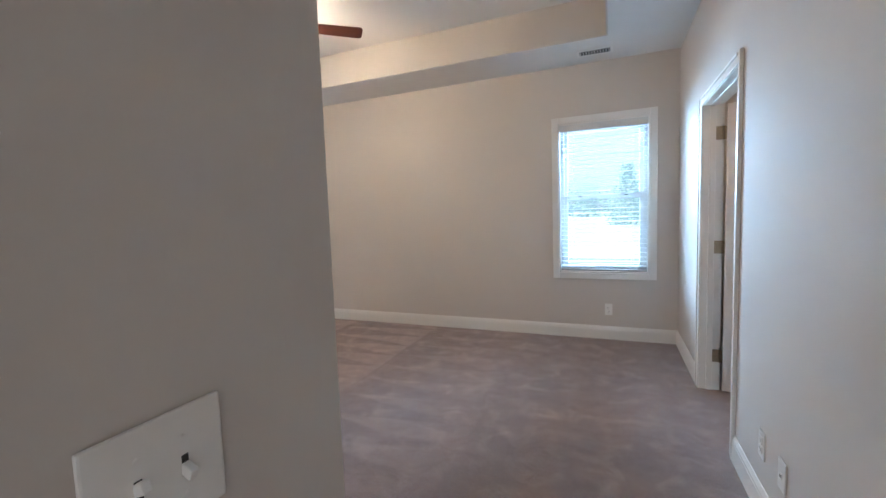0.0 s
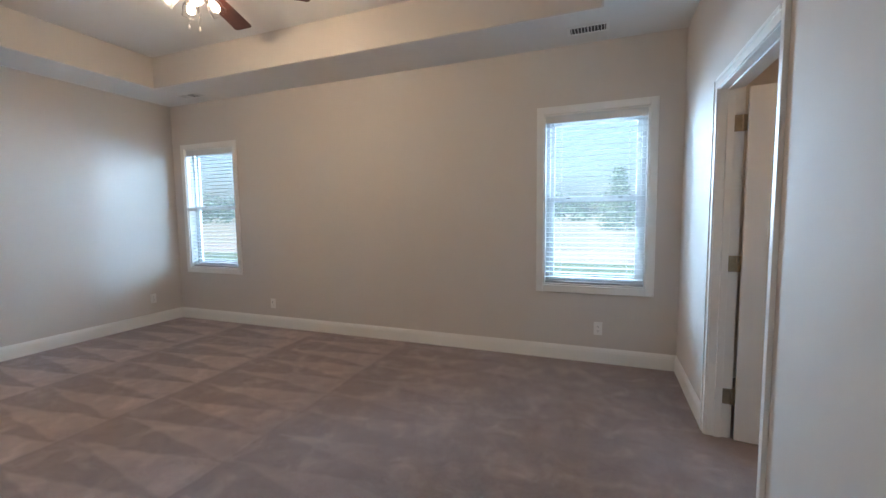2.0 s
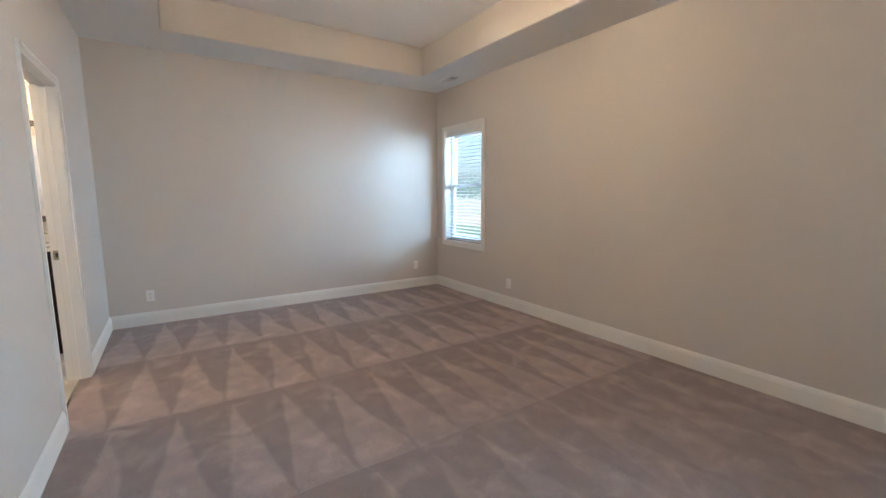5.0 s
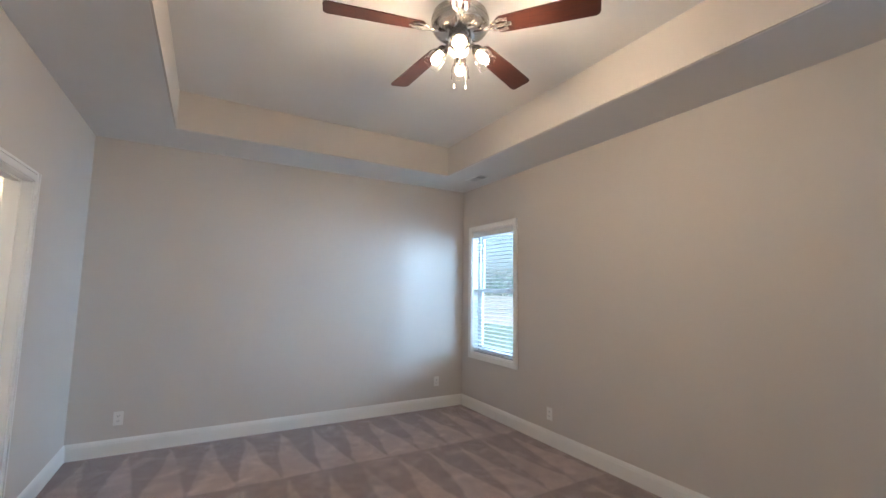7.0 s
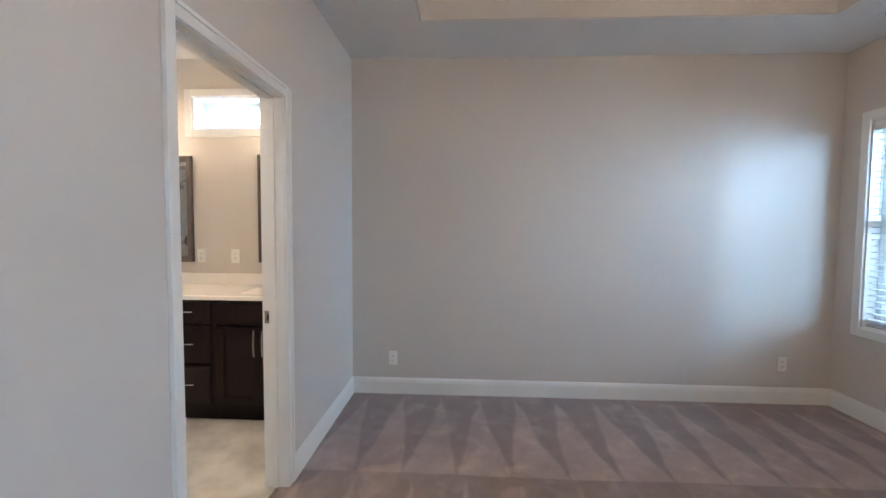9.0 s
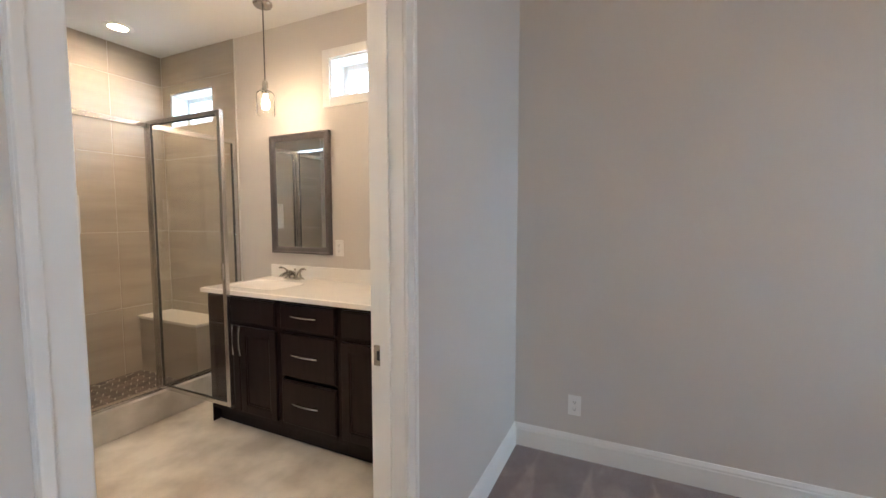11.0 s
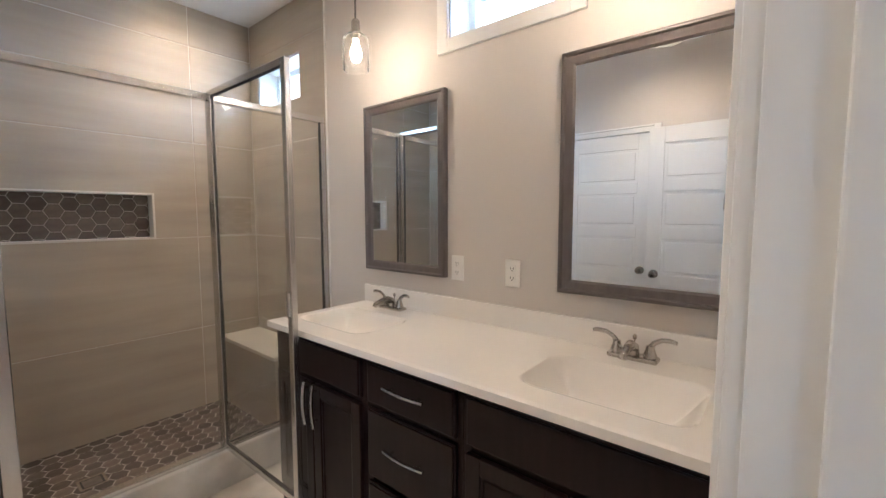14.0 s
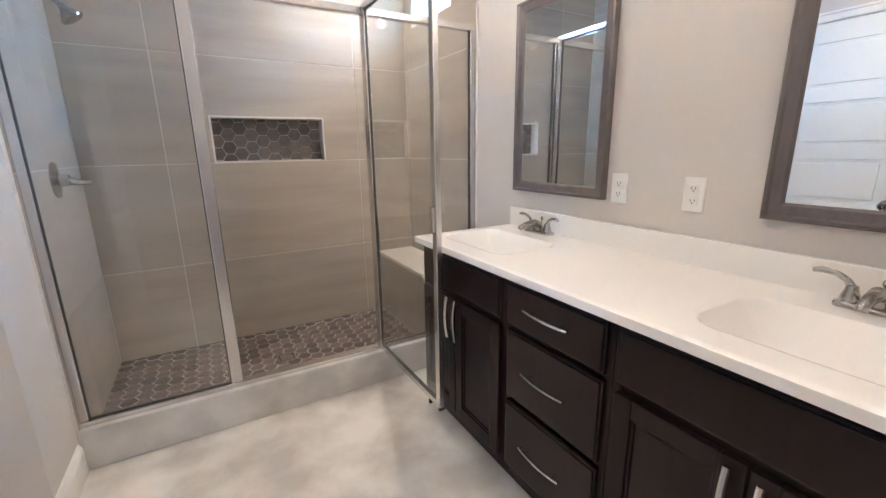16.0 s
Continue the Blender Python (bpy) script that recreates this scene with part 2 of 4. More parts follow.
M_SAND = surface("bare_sand", (0.32, 0.265, 0.215), (0.43, 0.365, 0.305), rough=0.95, scale=0.3)
M_FIELD = surface("dry_field", (0.26, 0.25, 0.19), (0.36, 0.34, 0.27), rough=0.95, scale=0.2)
M_LEAF = surface("leaf", (0.10, 0.15, 0.10), (0.125, 0.19, 0.135), rough=0.7, scale=3.0, random_by=0.35, island=True)
M_BARK = surface("bark", (0.10, 0.075, 0.055), (0.17, 0.13, 0.10), rough=0.9, scale=10.0, stretch=(1, 1, 0.2), grain=0.5, grain_scale=25.0, depth=0.02)


# ---- mesh tools ----
def at_of(ob):
    v = Vector((0, 0, 0))
    while ob:
        v = v + ob.location
        ob = ob.parent
    return v


def mesh_of(name, bm, material, shift=None, smooth=False):
    if shift is not None:
        bm.transform(Matrix.Translation(-Vector(shift)))
    me = bpy.data.meshes.new(name)
    bmesh.ops.recalc_face_normals(bm, faces=bm.faces)
    bm.to_mesh(me)
    bm.free()
    me.materials.append(material)
    if smooth:
        for f in me.polygons:
            f.use_smooth = True
        me.set_sharp_from_angle(angle=radians(38))
    return me


def thing(name, at, label="", category="", group="", kind=""):
    ob = new(name)
    ob.location = at
    ob.empty_display_size = 0.05
    return tagged(ob, label, category, group, kind)


def part(name, bm, material, parent, label="", smooth=False):
    """One bmesh, in the world's metres, as one mesh under a thing or a part."""
    ob = new(name, mesh_of(name, bm, material, at_of(parent), smooth))
    ob.parent = parent
    return tagged(ob, label)


def solid(name, bm, material, label="", category="", group="", kind="", smooth=False, at=(0, 0, 0)):
    ob = new(name, mesh_of(name, bm, material, at, smooth))
    ob.location = at
    return tagged(ob, label, category, group, kind)


def box(lo, hi, bevel=0.0, bm=None, segments=2):
    bm = bm or bmesh.new()
    lo, hi = Vector(lo), Vector(hi)
    lo, hi = Vector(map(min, lo, hi)), Vector(map(max, lo, hi))
    made = bmesh.ops.create_cube(bm, size=1.0, matrix=Matrix.Translation((lo + hi) / 2) @ Matrix.Diagonal((*(hi - lo), 1)))
    if bevel:
        edges = list({e for v in made["verts"] for e in v.link_edges})
        bmesh.ops.bevel(bm, geom=edges, offset=min(bevel, 0.45 * min(hi - lo)), segments=segments, profile=0.6, affect="EDGES")
    return bm


def turned(profile, at=(0, 0, 0), axis=(0, 0, 1), steps=24, bm=None):
    """A lathe: profile of (radius, height) along the axis from at."""
    bm = bm or bmesh.new()
    rot = Vector((0, 0, 1)).rotation_difference(Vector(axis).normalized()).to_matrix().to_4x4()
    m = Matrix.Translation(at) @ rot
    rings = []
    for r, h in profile:
        if r < 1e-5:
            rings.append([bm.verts.new(m @ Vector((0, 0, h)))])
        else:
            rings.append([bm.verts.new(m @ Vector((r * math.cos(2 * math.pi * i / steps), r * math.sin(2 * math.pi * i / steps), h))) for i in range(steps)])
    for a, b in zip(rings, rings[1:]):
        for i in range(steps):
            j = (i + 1) % steps
            vs = []
            for v in (a[i % len(a)], a[j % len(a)], b[j % len(b)], b[i % len(b)]):
                if v not in vs:
                    vs.append(v)
            if len(vs) > 2:
                bm.faces.new(vs)
    return bm


def tube(points, radius, steps=10, bm=None, closed=False, flat=1.0):
    """A round or flattened rod along points."""
    bm = bm or bmesh.new()
    pts = [Vector(p) for p in points]
    rads = radius if isinstance(radius, (list, tuple)) else [radius] * len(pts)
    n = len(pts)
    ways = [(q - p).normalized() for p, q in zip(pts, pts[1:])]
    up = min((Vector((0, 0, 1)), Vector((0, 1, 0)), Vector((1, 0, 0))), key=lambda v: max(abs(w.dot(v)) for w in ways) - (0.6 if v.z and max(abs(w.dot(v)) for w in ways) < 0.93 else 0))
    rings = []
    for i, p in enumerate(pts):
        a, b = (pts[i - 1], pts[(i + 1) % n]) if closed else (pts[max(i - 1, 0)], pts[min(i + 1, n - 1)])
        d = (b - a).normalized()
        side = d.cross(up).normalized()
        top = side.cross(d).normalized()
        rings.append([bm.verts.new(p + rads[i] * (math.cos(2 * math.pi * k / steps) * side + flat * math.sin(2 * math.pi * k / steps) * top)) for k in range(steps)])
    pairs = list(zip(rings, rings[1:])) + ([(rings[-1], rings[0])] if closed else [])
    for a, b in pairs:
        for k in range(steps):
            bm.faces.new((a[k], a[(k + 1) % steps], b[(k + 1) % steps], b[k]))
    if not closed:
        bm.faces.new(rings[0])
        bm.faces.new(rings[-1][::-1])
    return bm


def swept(path, profile, bm=None, closed=False):
    """A moulding: profile of (out, up) carried along a level path; out is to the path's left."""
    bm = bm or bmesh.new()
    pts = [Vector((p[0], p[1], p[2] if len(p) > 2 else 0)) for p in path]
    rings = []
    for i, p in enumerate(pts):
        dirs = []
        if i > 0:
            dirs.append((p - pts[i - 1]).normalized())
        if i < len(pts) - 1:
            dirs.append((pts[i + 1] - p).normalized())
        outs = [Vector((-d.y, d.x, 0)) for d in dirs]
        o = sum(outs, Vector()) / len(outs)
        o = o / max(o.length_squared, 1e-6)
        rings.append([bm.verts.new(p + o * a + Vector((0, 0, b))) for a, b in profile])
    k = len(profile)
    for a, b in zip(rings, rings[1:]):
        for i in range(k):
            bm.faces.new((a[i], a[(i + 1) % k], b[(i + 1) % k], b[i]))
    bm.faces.new(rings[0])
    bm.faces.new(rings[-1][::-1])
    return bm


def panel_wall(axis, c0, c1, u0, u1, z0, z1, holes=()):
    """A solid wall between c0 and c1 that runs along the other axis, with openings (u0, u1, z0, z1) right through it."""
    us = sorted({u0, u1, *[h[0] for h in holes], *[h[1] for h in holes]})
    zs = sorted({z0, z1, *[h[2] for h in holes], *[h[3] for h in holes]})
    us, zs = [u for u in us if u0 <= u <= u1], [z for z in zs if z0 <= z <= z1]
    full = {}
    for i in range(len(us) - 1):
        for j in range(len(zs) - 1):
            um, zm = (us[i] + us[i + 1]) / 2, (zs[j] + zs[j + 1]) / 2
            full[i, j] = not any(h[0] < um < h[1] and h[2] < zm < h[3] for h in holes)
    bm = bmesh.new()
    cache = {}

    def vert(c, u, z):
        k = (c, u, z)
        if k not in cache:
            cache[k] = bm.verts.new((c, u, z) if axis == "x" else (u, c, z))
        return cache[k]

    for (i, j), f in full.items():
        if not f:
            continue
        a, b, lo, hi = us[i], us[i + 1], zs[j], zs[j + 1]
        for c in (c0, c1):
            bm.faces.new([vert(c, a, lo), vert(c, b, lo), vert(c, b, hi), vert(c, a, hi)])
        if not full.get((i - 1, j)):
            bm.faces.new([vert(c0, a, lo), vert(c1, a, lo), vert(c1, a, hi), vert(c0, a, hi)])
        if not full.get((i + 1, j)):
            bm.faces.new([vert(c0, b, lo), vert(c1, b, lo), vert(c1, b, hi), vert(c0, b, hi)])
        if not full.get((i, j - 1)):
            bm.faces.new([vert(c0, a, lo), vert(c1, a, lo), vert(c1, b, lo), vert(c0, b, lo)])
        if not full.get((i, j + 1)):
            bm.faces.new([vert(c0, a, hi), vert(c1, a, hi), vert(c1, b, hi), vert(c0, b, hi)])
    return bm


def structure(name, bm, material, label, smooth=False):
    return solid(name, bm, material, label, kind="structure", smooth=smooth)


# ---- bedroom shell ----
WIN_L, WIN_R, WZ0, WZ1 = (0.220, 1.040), (4.722, 5.563), 0.675, 2.18
OUT = 0.16                                             # outer wall thickness
structure("floor", box((HX - TH, -1.95, -0.12), (E + 0.02, -0.055, 0.0), bm=box((-0.02, -0.055, -0.12), (E + 0.02, N + 0.02, 0.0))), M_CARPET, "brown-grey cut-pile carpet with wedge-shaped vacuum strokes")
structure("wall_north", panel_wall("y", N, N + OUT, -OUT, E + 1.6, 0, 3.2, [(*WIN_L, WZ0, WZ1), (*WIN_R, WZ0, WZ1)]), M_WALL, "greige painted wall with two windows")
structure("wall_west", panel_wall("x", -OUT, 0, -0.06, N, 0, 3.2), M_WALL, "plain greige painted bedroom wall")
DOOR2, DH2 = (1.912, 2.784), 1.985
structure("wall_east", panel_wall("x", E, E + TH, -1.95, N, 0, CEIL, [(DOOR2[0] - 0.02, DOOR2[1] + 0.02, -1, DH2 + 0.02)]), M_WALL, "greige painted wall with a closet doorway")
structure("wall_south", panel_wall("y", -TH, 0, 0, HX, 0, CEIL, [(DX0 - 0.02, DX1 + 0.02, -1, DH + 0.02)]), M_WALL, "greige painted wall with the bathroom doorway")
structure("wall_hall", panel_wall("x", HX - TH, HX, -1.95, -TH, 0, CEIL), M_WALL, "greige painted wall of the short entry hall")
structure("wall_hall_end", panel_wall("y", -2.07, -1.95, HX - TH, E + TH, 0, CEIL, [(4.90, 5.70, -1, DH)]), M_WALL, "greige painted wall closing the entry hall")


def ceiling_mesh():
    bm = bmesh.new()
    x0, x1, y0, y1 = -0.02, E + 0.02, -0.06, N + 0.02
    box((HX - TH, -1.97, CEIL), (x1, y0, CEIL + 0.3), bm=bm)
    box((x0, y0, CEIL), (x1, TY0, CEIL + 0.3), bm=bm)
    box((x0, TY1, CEIL), (x1, y1, CEIL + 0.3), bm=bm)
    box((x0, TY0, CEIL), (TX0, TY1, CEIL + 0.3), bm=bm)
    box((TX1, TY0, CEIL), (x1, TY1, CEIL + 0.3), bm=bm)
    return bm


structure("ceiling", ceiling_mesh(), M_CEIL, "flat white ceiling around a tray recess")
structure("ceiling_tray", box((TX0 - 0.1, TY0 - 0.1, TRAY), (TX1 + 0.1, TY1 + 0.1, TRAY + 0.1)), M_CEIL, "raised white centre of the tray ceiling")
for k, (lo, hi) in enumerate((((TX0, TY0, CEIL + 0.003), (TX0 + 0.012, TY1, TRAY)), ((TX1 - 0.012, TY0, CEIL + 0.003), (TX1, TY1, TRAY)),
                              ((TX0 + 0.012, TY0, CEIL + 0.003), (TX1 - 0.012, TY0 + 0.012, TRAY)), ((TX0 + 0.012, TY1 - 0.012, CEIL + 0.003), (TX1 - 0.012, TY1, TRAY)))):
    structure("trim_tray_%d" % (k + 1), box(lo, hi), M_WALL, "greige painted upright side of the tray recess")

# baseboards: a flat board with a stepped and rounded cap
BASE = [(0, 0), (0.015, 0), (0.015, 0.098), (0.0125, 0.104), (0.0125, 0.112), (0.008, 0.122), (0.004, 0.132), (0, 0.133)]


def baseboard(name, path):
    structure(name, swept(path, BASE), M_TRIM, "white moulded baseboard")


CW = 0.060                                             # casing width at the doors
baseboard("baseboard_north", [(E, DOOR2[1] + CW + 0.001, 0), (E, N, 0), (0, N, 0), (0, 0, 0), (DX0 - CW - 0.001, 0, 0)])
baseboard("baseboard_south", [(DX1 + CW + 0.001, 0, 0), (HX, 0, 0), (HX, -1.95, 0)])
baseboard("baseboard_east", [(E, -1.95, 0), (E, DOOR2[0] - CW - 0.001, 0)])


# ---- bathroom shell ----
TRANSOM, SHWIN = (-1.303, -0.733, 2.17, 2.435), (-3.055, -2.51, 2.13, 2.415)
structure("floor_bath", box((-0.1, -3.4, -0.12), (2.3, -0.055, -0.004)), M_FLOORTILE, "cream cloudy stone-look bathroom floor")
structure("floor_threshold", box((DX0 + 0.001, -0.062, -0.02), (DX1 - 0.001, -0.045, 0.004), 0.003), M_NICKEL, "thin metal strip between carpet and tile")
DOWNLIGHTS, DLR = ((0.543, -2.84), (1.72, -0.82)), 0.064


def bath_ceiling_mesh():
    bm = panel_wall("x", CEIL, CEIL + 0.12, -3.45, -0.061, -0.1, 2.35, [(y - DLR, y + DLR, x - DLR, x + DLR) for x, y in DOWNLIGHTS])
    for v in bm.verts:
        v.co = (v.co.z, v.co.y, v.co.x)
    return bm


structure("ceiling_bath", bath_ceiling_mesh(), M_CEIL, "flat white bathroom ceiling")
structure("wall_bath_west", panel_wall("x", -OUT, BW, -3.45, -TH + 0.001, 0, CEIL + 0.02, [TRANSOM, SHWIN]), M_WALL, "greige painted wall behind the double vanity")
WC = (-1.64, -0.93)
structure("wall_bath_east", panel_wall("x", BE, BE + TH, -1.9, -TH, 0, CEIL, [(WC[0] - 0.02, WC[1] + 0.02, -1, DH + 0.02)]), M_WALL, "greige painted wall with a closed panel door")
structure("wall_bath_jog", box((SE + 0.013, -3.45, 0), (BE + TH, -1.9, CEIL)), M_WALL, "greige painted wall beside the shower")
NICHE = (0.711, 1.388, 1.243, 1.515)
structure("wall_bath_south", panel_wall("y", -3.262, BS - 0.012, BW - 0.01, SE + 0.013, 0, CEIL, [NICHE]), M_GROUT, "plastered wall behind the shower tiles")
structure("wall_bath_back", panel_wall("y", -3.45, -3.262, BW, SE + 0.013, 0, CEIL), M_GROUT, "outer leaf behind the shower wall")
baseboard("baseboard_bath_east", [(BE, -1.9, 0), (BE, WC[0] - CW, 0)])
baseboard("baseboard_bath_shower", [(SE + 0.013, -2.222, 0), (SE + 0.013, -1.9, 0), (BE, -1.9, 0)])
# unseen plain shell added beyond the entry, keeps the sun out of the hall
structure("wall_lobby_west", box((4.00, -3.20, 0), (4.10, -2.071, CEIL)), M_WALL, "plain greige wall added unseen beyond the entry")
structure("wall_lobby_east", box((6.50, -3.20, 0), (6.60, -2.071, CEIL)), M_WALL, "plain greige wall added unseen beyond the entry")
structure("wall_lobby_south", box((4.00, -3.30, 0), (6.60, -3.201, CEIL)), M_WALL, "plain greige wall added unseen beyond the entry")
structure("wall_lobby_north", box((5.93, -2.07, 0), (6.60, -1.96, CEIL)), M_WALL, "plain greige wall added unseen beyond the entry")
structure("wall_lobby_corner", box((4.00, -2.07, 0), (4.70, -1.96, CEIL)), M_WALL, "plain greige wall added unseen beyond the entry")
structure("ceiling_lobby", box((4.00, -3.30, CEIL + 0.001), (6.60, -1.951, CEIL + 0.10)), M_CEIL, "plain white ceiling added unseen beyond the entry")
structure("floor_lobby", box((4.00, -3.30, -0.12), (6.60, -2.071, -0.001)), M_CARPET, "carpet added unseen beyond the entry")
structure("wall_closet", panel_wall("x", E + 1.5, E + 1.6, 0.9, N, 0, CEIL), M_WALL, "plain painted closet wall")
structure("wall_closet_south", panel_wall("y", 0.8, 0.9, E + TH, E + 1.6, 0, CEIL), M_WALL, "plain painted closet wall")
structure("floor_closet", box((E + 0.02, 0.8, -0.12), (E + 1.6, N, -0.001)), M_CARPET, "brown-grey closet carpet")
structure("ceiling_closet", box((E + 0.02, 0.8, CEIL), (E + 1.6, N, CEIL + 0.1)), M_CEIL, "flat white closet ceiling")
structure("roof", box((-0.3, -3.6, 3.25), (E + 1.7, N + 0.3, 3.35)), M_CEIL, "plain roof deck over the rooms")


# ---- windows ----
def cased(name, rects, material, parent, axis, c0, c1, label="", bevel=0.004):
    """Four boards round an opening: rects of (u0, u1, z0, z1) on the plane across axis."""
    for nm, (a, b, lo, hi) in zip(name if isinstance(name, tuple) else (name,) * 4, rects):
        p, q = ((c0, a, lo), (c1, b, hi)) if axis == "x" else ((a, c0, lo), (b, c1, hi))
        part(nm, box(p, q, bevel), material, parent, label)


def ring(u0, u1, z0, z1, w, inner=False):
    """Left, right, bottom and top board round (inner: within) a rectangle."""
    if inner:
        u0, u1, z0, z1 = u0 + w, u1 - w, z0 + w, z1 - w
    return [(u0 - w, u0, z0 - w, z1 + w), (u1, u1 + w, z0 - w, z1 + w), (u0, u1, z0 - w, z0), (u0, u1, z1, z1 + w)]


def bedroom_window(name, x0, x1):
    w = thing(name, ((x0 + x1) / 2, N, WZ0), "white double-hung vinyl window with flat white casing", kind="structure")
    cased("casing", ring(x0, x1, WZ0, WZ1, 0.062), M_TRIM, w, "y", N - 0.017, N - 0.0005)
    cased("jamb", ring(x0, x1, WZ0, WZ1, 0.012, True), M_TRIM, w, "y", N - 0.001, N + 0.088, bevel=0.001)
    cased("window_frame", ring(x0 + 0.012, x1 - 0.012, WZ0 + 0.012, WZ1 - 0.012, 0.034, True), M_VINYL, w, "y", N + 0.088, N + 0.150)
    a, b, lo, hi, mid = x0 + 0.046, x1 - 0.046, WZ0 + 0.046, WZ1 - 0.046, 1.442
    for nm, z0, z1, y0, y1 in (("lower_sash", lo, mid + 0.024, N + 0.092, N + 0.116), ("upper_sash", mid - 0.024, hi, N + 0.120, N + 0.144)):
        bm = bmesh.new()
        for u0, u1, q0, q1 in ring(a, b, z0, z1, 0.036, True):
            box((u0, y0, q0), (u1, y1, q1), 0.003, bm)
        sash = part(nm, bm, M_VINYL, w)
        pane = part("pane", box((a + 0.034, (y0 + y1) / 2 - 0.002, z0 + 0.034), (b - 0.034, (y0 + y1) / 2 + 0.002, z1 - 0.034)), M_GLASS, sash)
        pane.visible_shadow = False
    # full-height sheet added to lay a pale cyan haze over the view
    part("haze_veil", box((a + 0.002, N + 0.1505, lo + 0.002), (b - 0.002, N + 0.1515, hi - 0.002)), M_HAZE, w, "thin added sheet that veils the view with pale haze")
    for u in (a + 0.16, b - 0.16):
        part("sash_lock", box((u - 0.018, N + 0.084, mid + 0.004), (u + 0.018, N + 0.100, mid + 0.016), 0.004), M_DARK, w, "small dark sash lock")
    return w


bedroom_window("window_1", *WIN_L)
bedroom_window("window_2", *WIN_R)


def slat_mesh(width):
    """A slightly crowned blind slat."""
    bm = bmesh.new()
    rows = []
    for s in (-1, 1):
        row = []
        for k in range(5):
            y = -0.024 + 0.012 * k
            z = 0.0022 * (1 - (y / 0.024) ** 2)
            row.append((bm.verts.new((s * width / 2, y, z)), bm.verts.new((s * width / 2, y, z - 0.0026))))
        rows.append(row)
    for k in range(4):
        for i in (0, 1):
            bm.faces.new((rows[0][k][i], rows[1][k][i], rows[1][k + 1][i], rows[0][k + 1][i]))
    for k in (0, 4):
        bm.faces.new((rows[0][k][0], rows[1][k][0], rows[1][k][1], rows[0][k][1]))
    for r in rows:
        bm.faces.new([v[0] for v in r] + [v[1] for v in reversed(r)])
    return mesh_of("slat", bm, M_BLIND)


def window_blind(x0, x1):
    a, b = x0 + 0.016, x1 - 0.016
    y = N + 0.046
    t = thing("window_blind", ((a + b) / 2, y, WZ0 + 0.013), "white faux-wood venetian blind, lowered with its slats open", "blind", "bedroom blinds")
    part("valance", box((a - 0.002, y - 0.042, WZ1 - 0.080), (b + 0.002, y - 0.031, WZ1 - 0.013), 0.004), M_BLIND, t)
    part("headrail", box((a, y - 0.026, WZ1 - 0.055), (b, y + 0.026, WZ1 - 0.0135), 0.003), M_BLIND, t)
    # the white rail's shade is put into its colour as grey
    part("bottom_rail", box((a, y - 0.025, WZ0 + 0.013), (b, y + 0.025, WZ0 + 0.030), 0.004), surface("rail_shade_grey", (0.42, 0.43, 0.44), (0.5, 0.51, 0.52), rough=0.5), t, "white bottom rail, its shade painted as grey")
    me = slat_mesh(b - a)
    z = WZ0 + 0.068
    while z < WZ1 - 0.07:
        s = new("slat", me)
        s.parent = t
        s.location = Vector(((a + b) / 2, y, z)) - t.location
        s.rotation_euler = (radians(2.5), 0, 0)
        z += 0.0445
    for u in (a + 0.13, b - 0.13):
        for dy in (-0.026, 0.026):
            part("ladder_cord", tube([(u, y + dy, WZ0 + 0.03), (u, y + dy, WZ1 - 0.05)], 0.0009, 4), M_BLIND, t)
    part("tilt_wand", tube([(a + 0.07, y - 0.044, WZ1 - 0.08), (a + 0.07, y - 0.045, 1.50)], 0.0035, 6), M_BLIND, t, "thin hanging tilt wand")


window_blind(*WIN_L)
window_blind(*WIN_R)


def high_window(name, y0, y1, z0, z1, casing):
    w = thing(name, (BW, (y0 + y1) / 2, z0), "small high fixed window with a white frame" + (" and flat casing" if casing else " set in the tile"), kind="structure")
    if casing:
        cased("casing", ring(y0, y1, z0, z1, 0.060), M_TRIM, w, "x", BW + 0.0005, BW + 0.017)
    cased("jamb", ring(y0, y1, z0, z1, 0.010, True), M_TRIM if casing else M_TILETRIM, w, "x", -0.085, BW + 0.001, bevel=0.001)
    cased("window_frame", ring(y0 + 0.010, y1 - 0.010, z0 + 0.010, z1 - 0.010, 0.040, True), M_VINYL, w, "x", -0.150, -0.085)
    pane = part("pane", box((-0.121, y0 + 0.048, z0 + 0.048), (-0.117, y1 - 0.048, z1 - 0.048)), M_GLASS, w)
    pane.visible_shadow = False


high_window("window_3", *TRANSOM, True)
high_window("window_4", *SHWIN, False)


# ---- doors ----
def leaf_mesh(width, height, thick):
    """A five-panel moulded door, its foot at the origin and its hinge edge at x = 0, lying along +x."""
    bm = bmesh.new()
    stile, rail, rows = 0.105, 0.105, 5
    core = thick / 2 - 0.007
    box((0.02, -core, 0.02), (width - 0.02, core, height - 0.02), bm=bm)
    h = thick / 2
    box((0, -h, 0), (stile, h, height), 0.002, bm)
    box((width - stile, -h, 0), (width, h, height), 0.002, bm)
    step = (height - 0.20 - 0.12 - 4 * 0.09) / rows
    z = 0
    edges = []
    for k in range(rows + 1):
        r = 0.20 if k == 0 else 0.12 if k == rows else 0.09
        box((stile, -h, z), (width - stile, h, z + r), 0.002, bm)
        z += r
        if k < rows:
            edges.append((z, z + step))
            z += step
    for lo, hi in edges:
        for s in (-1, 1):
            box((stile + 0.022, s * (core - 0.001), lo + 0.022), (width - stile - 0.022, s * (h - 0.002), hi - 0.022), 0.006, bm, 1)
    return bm


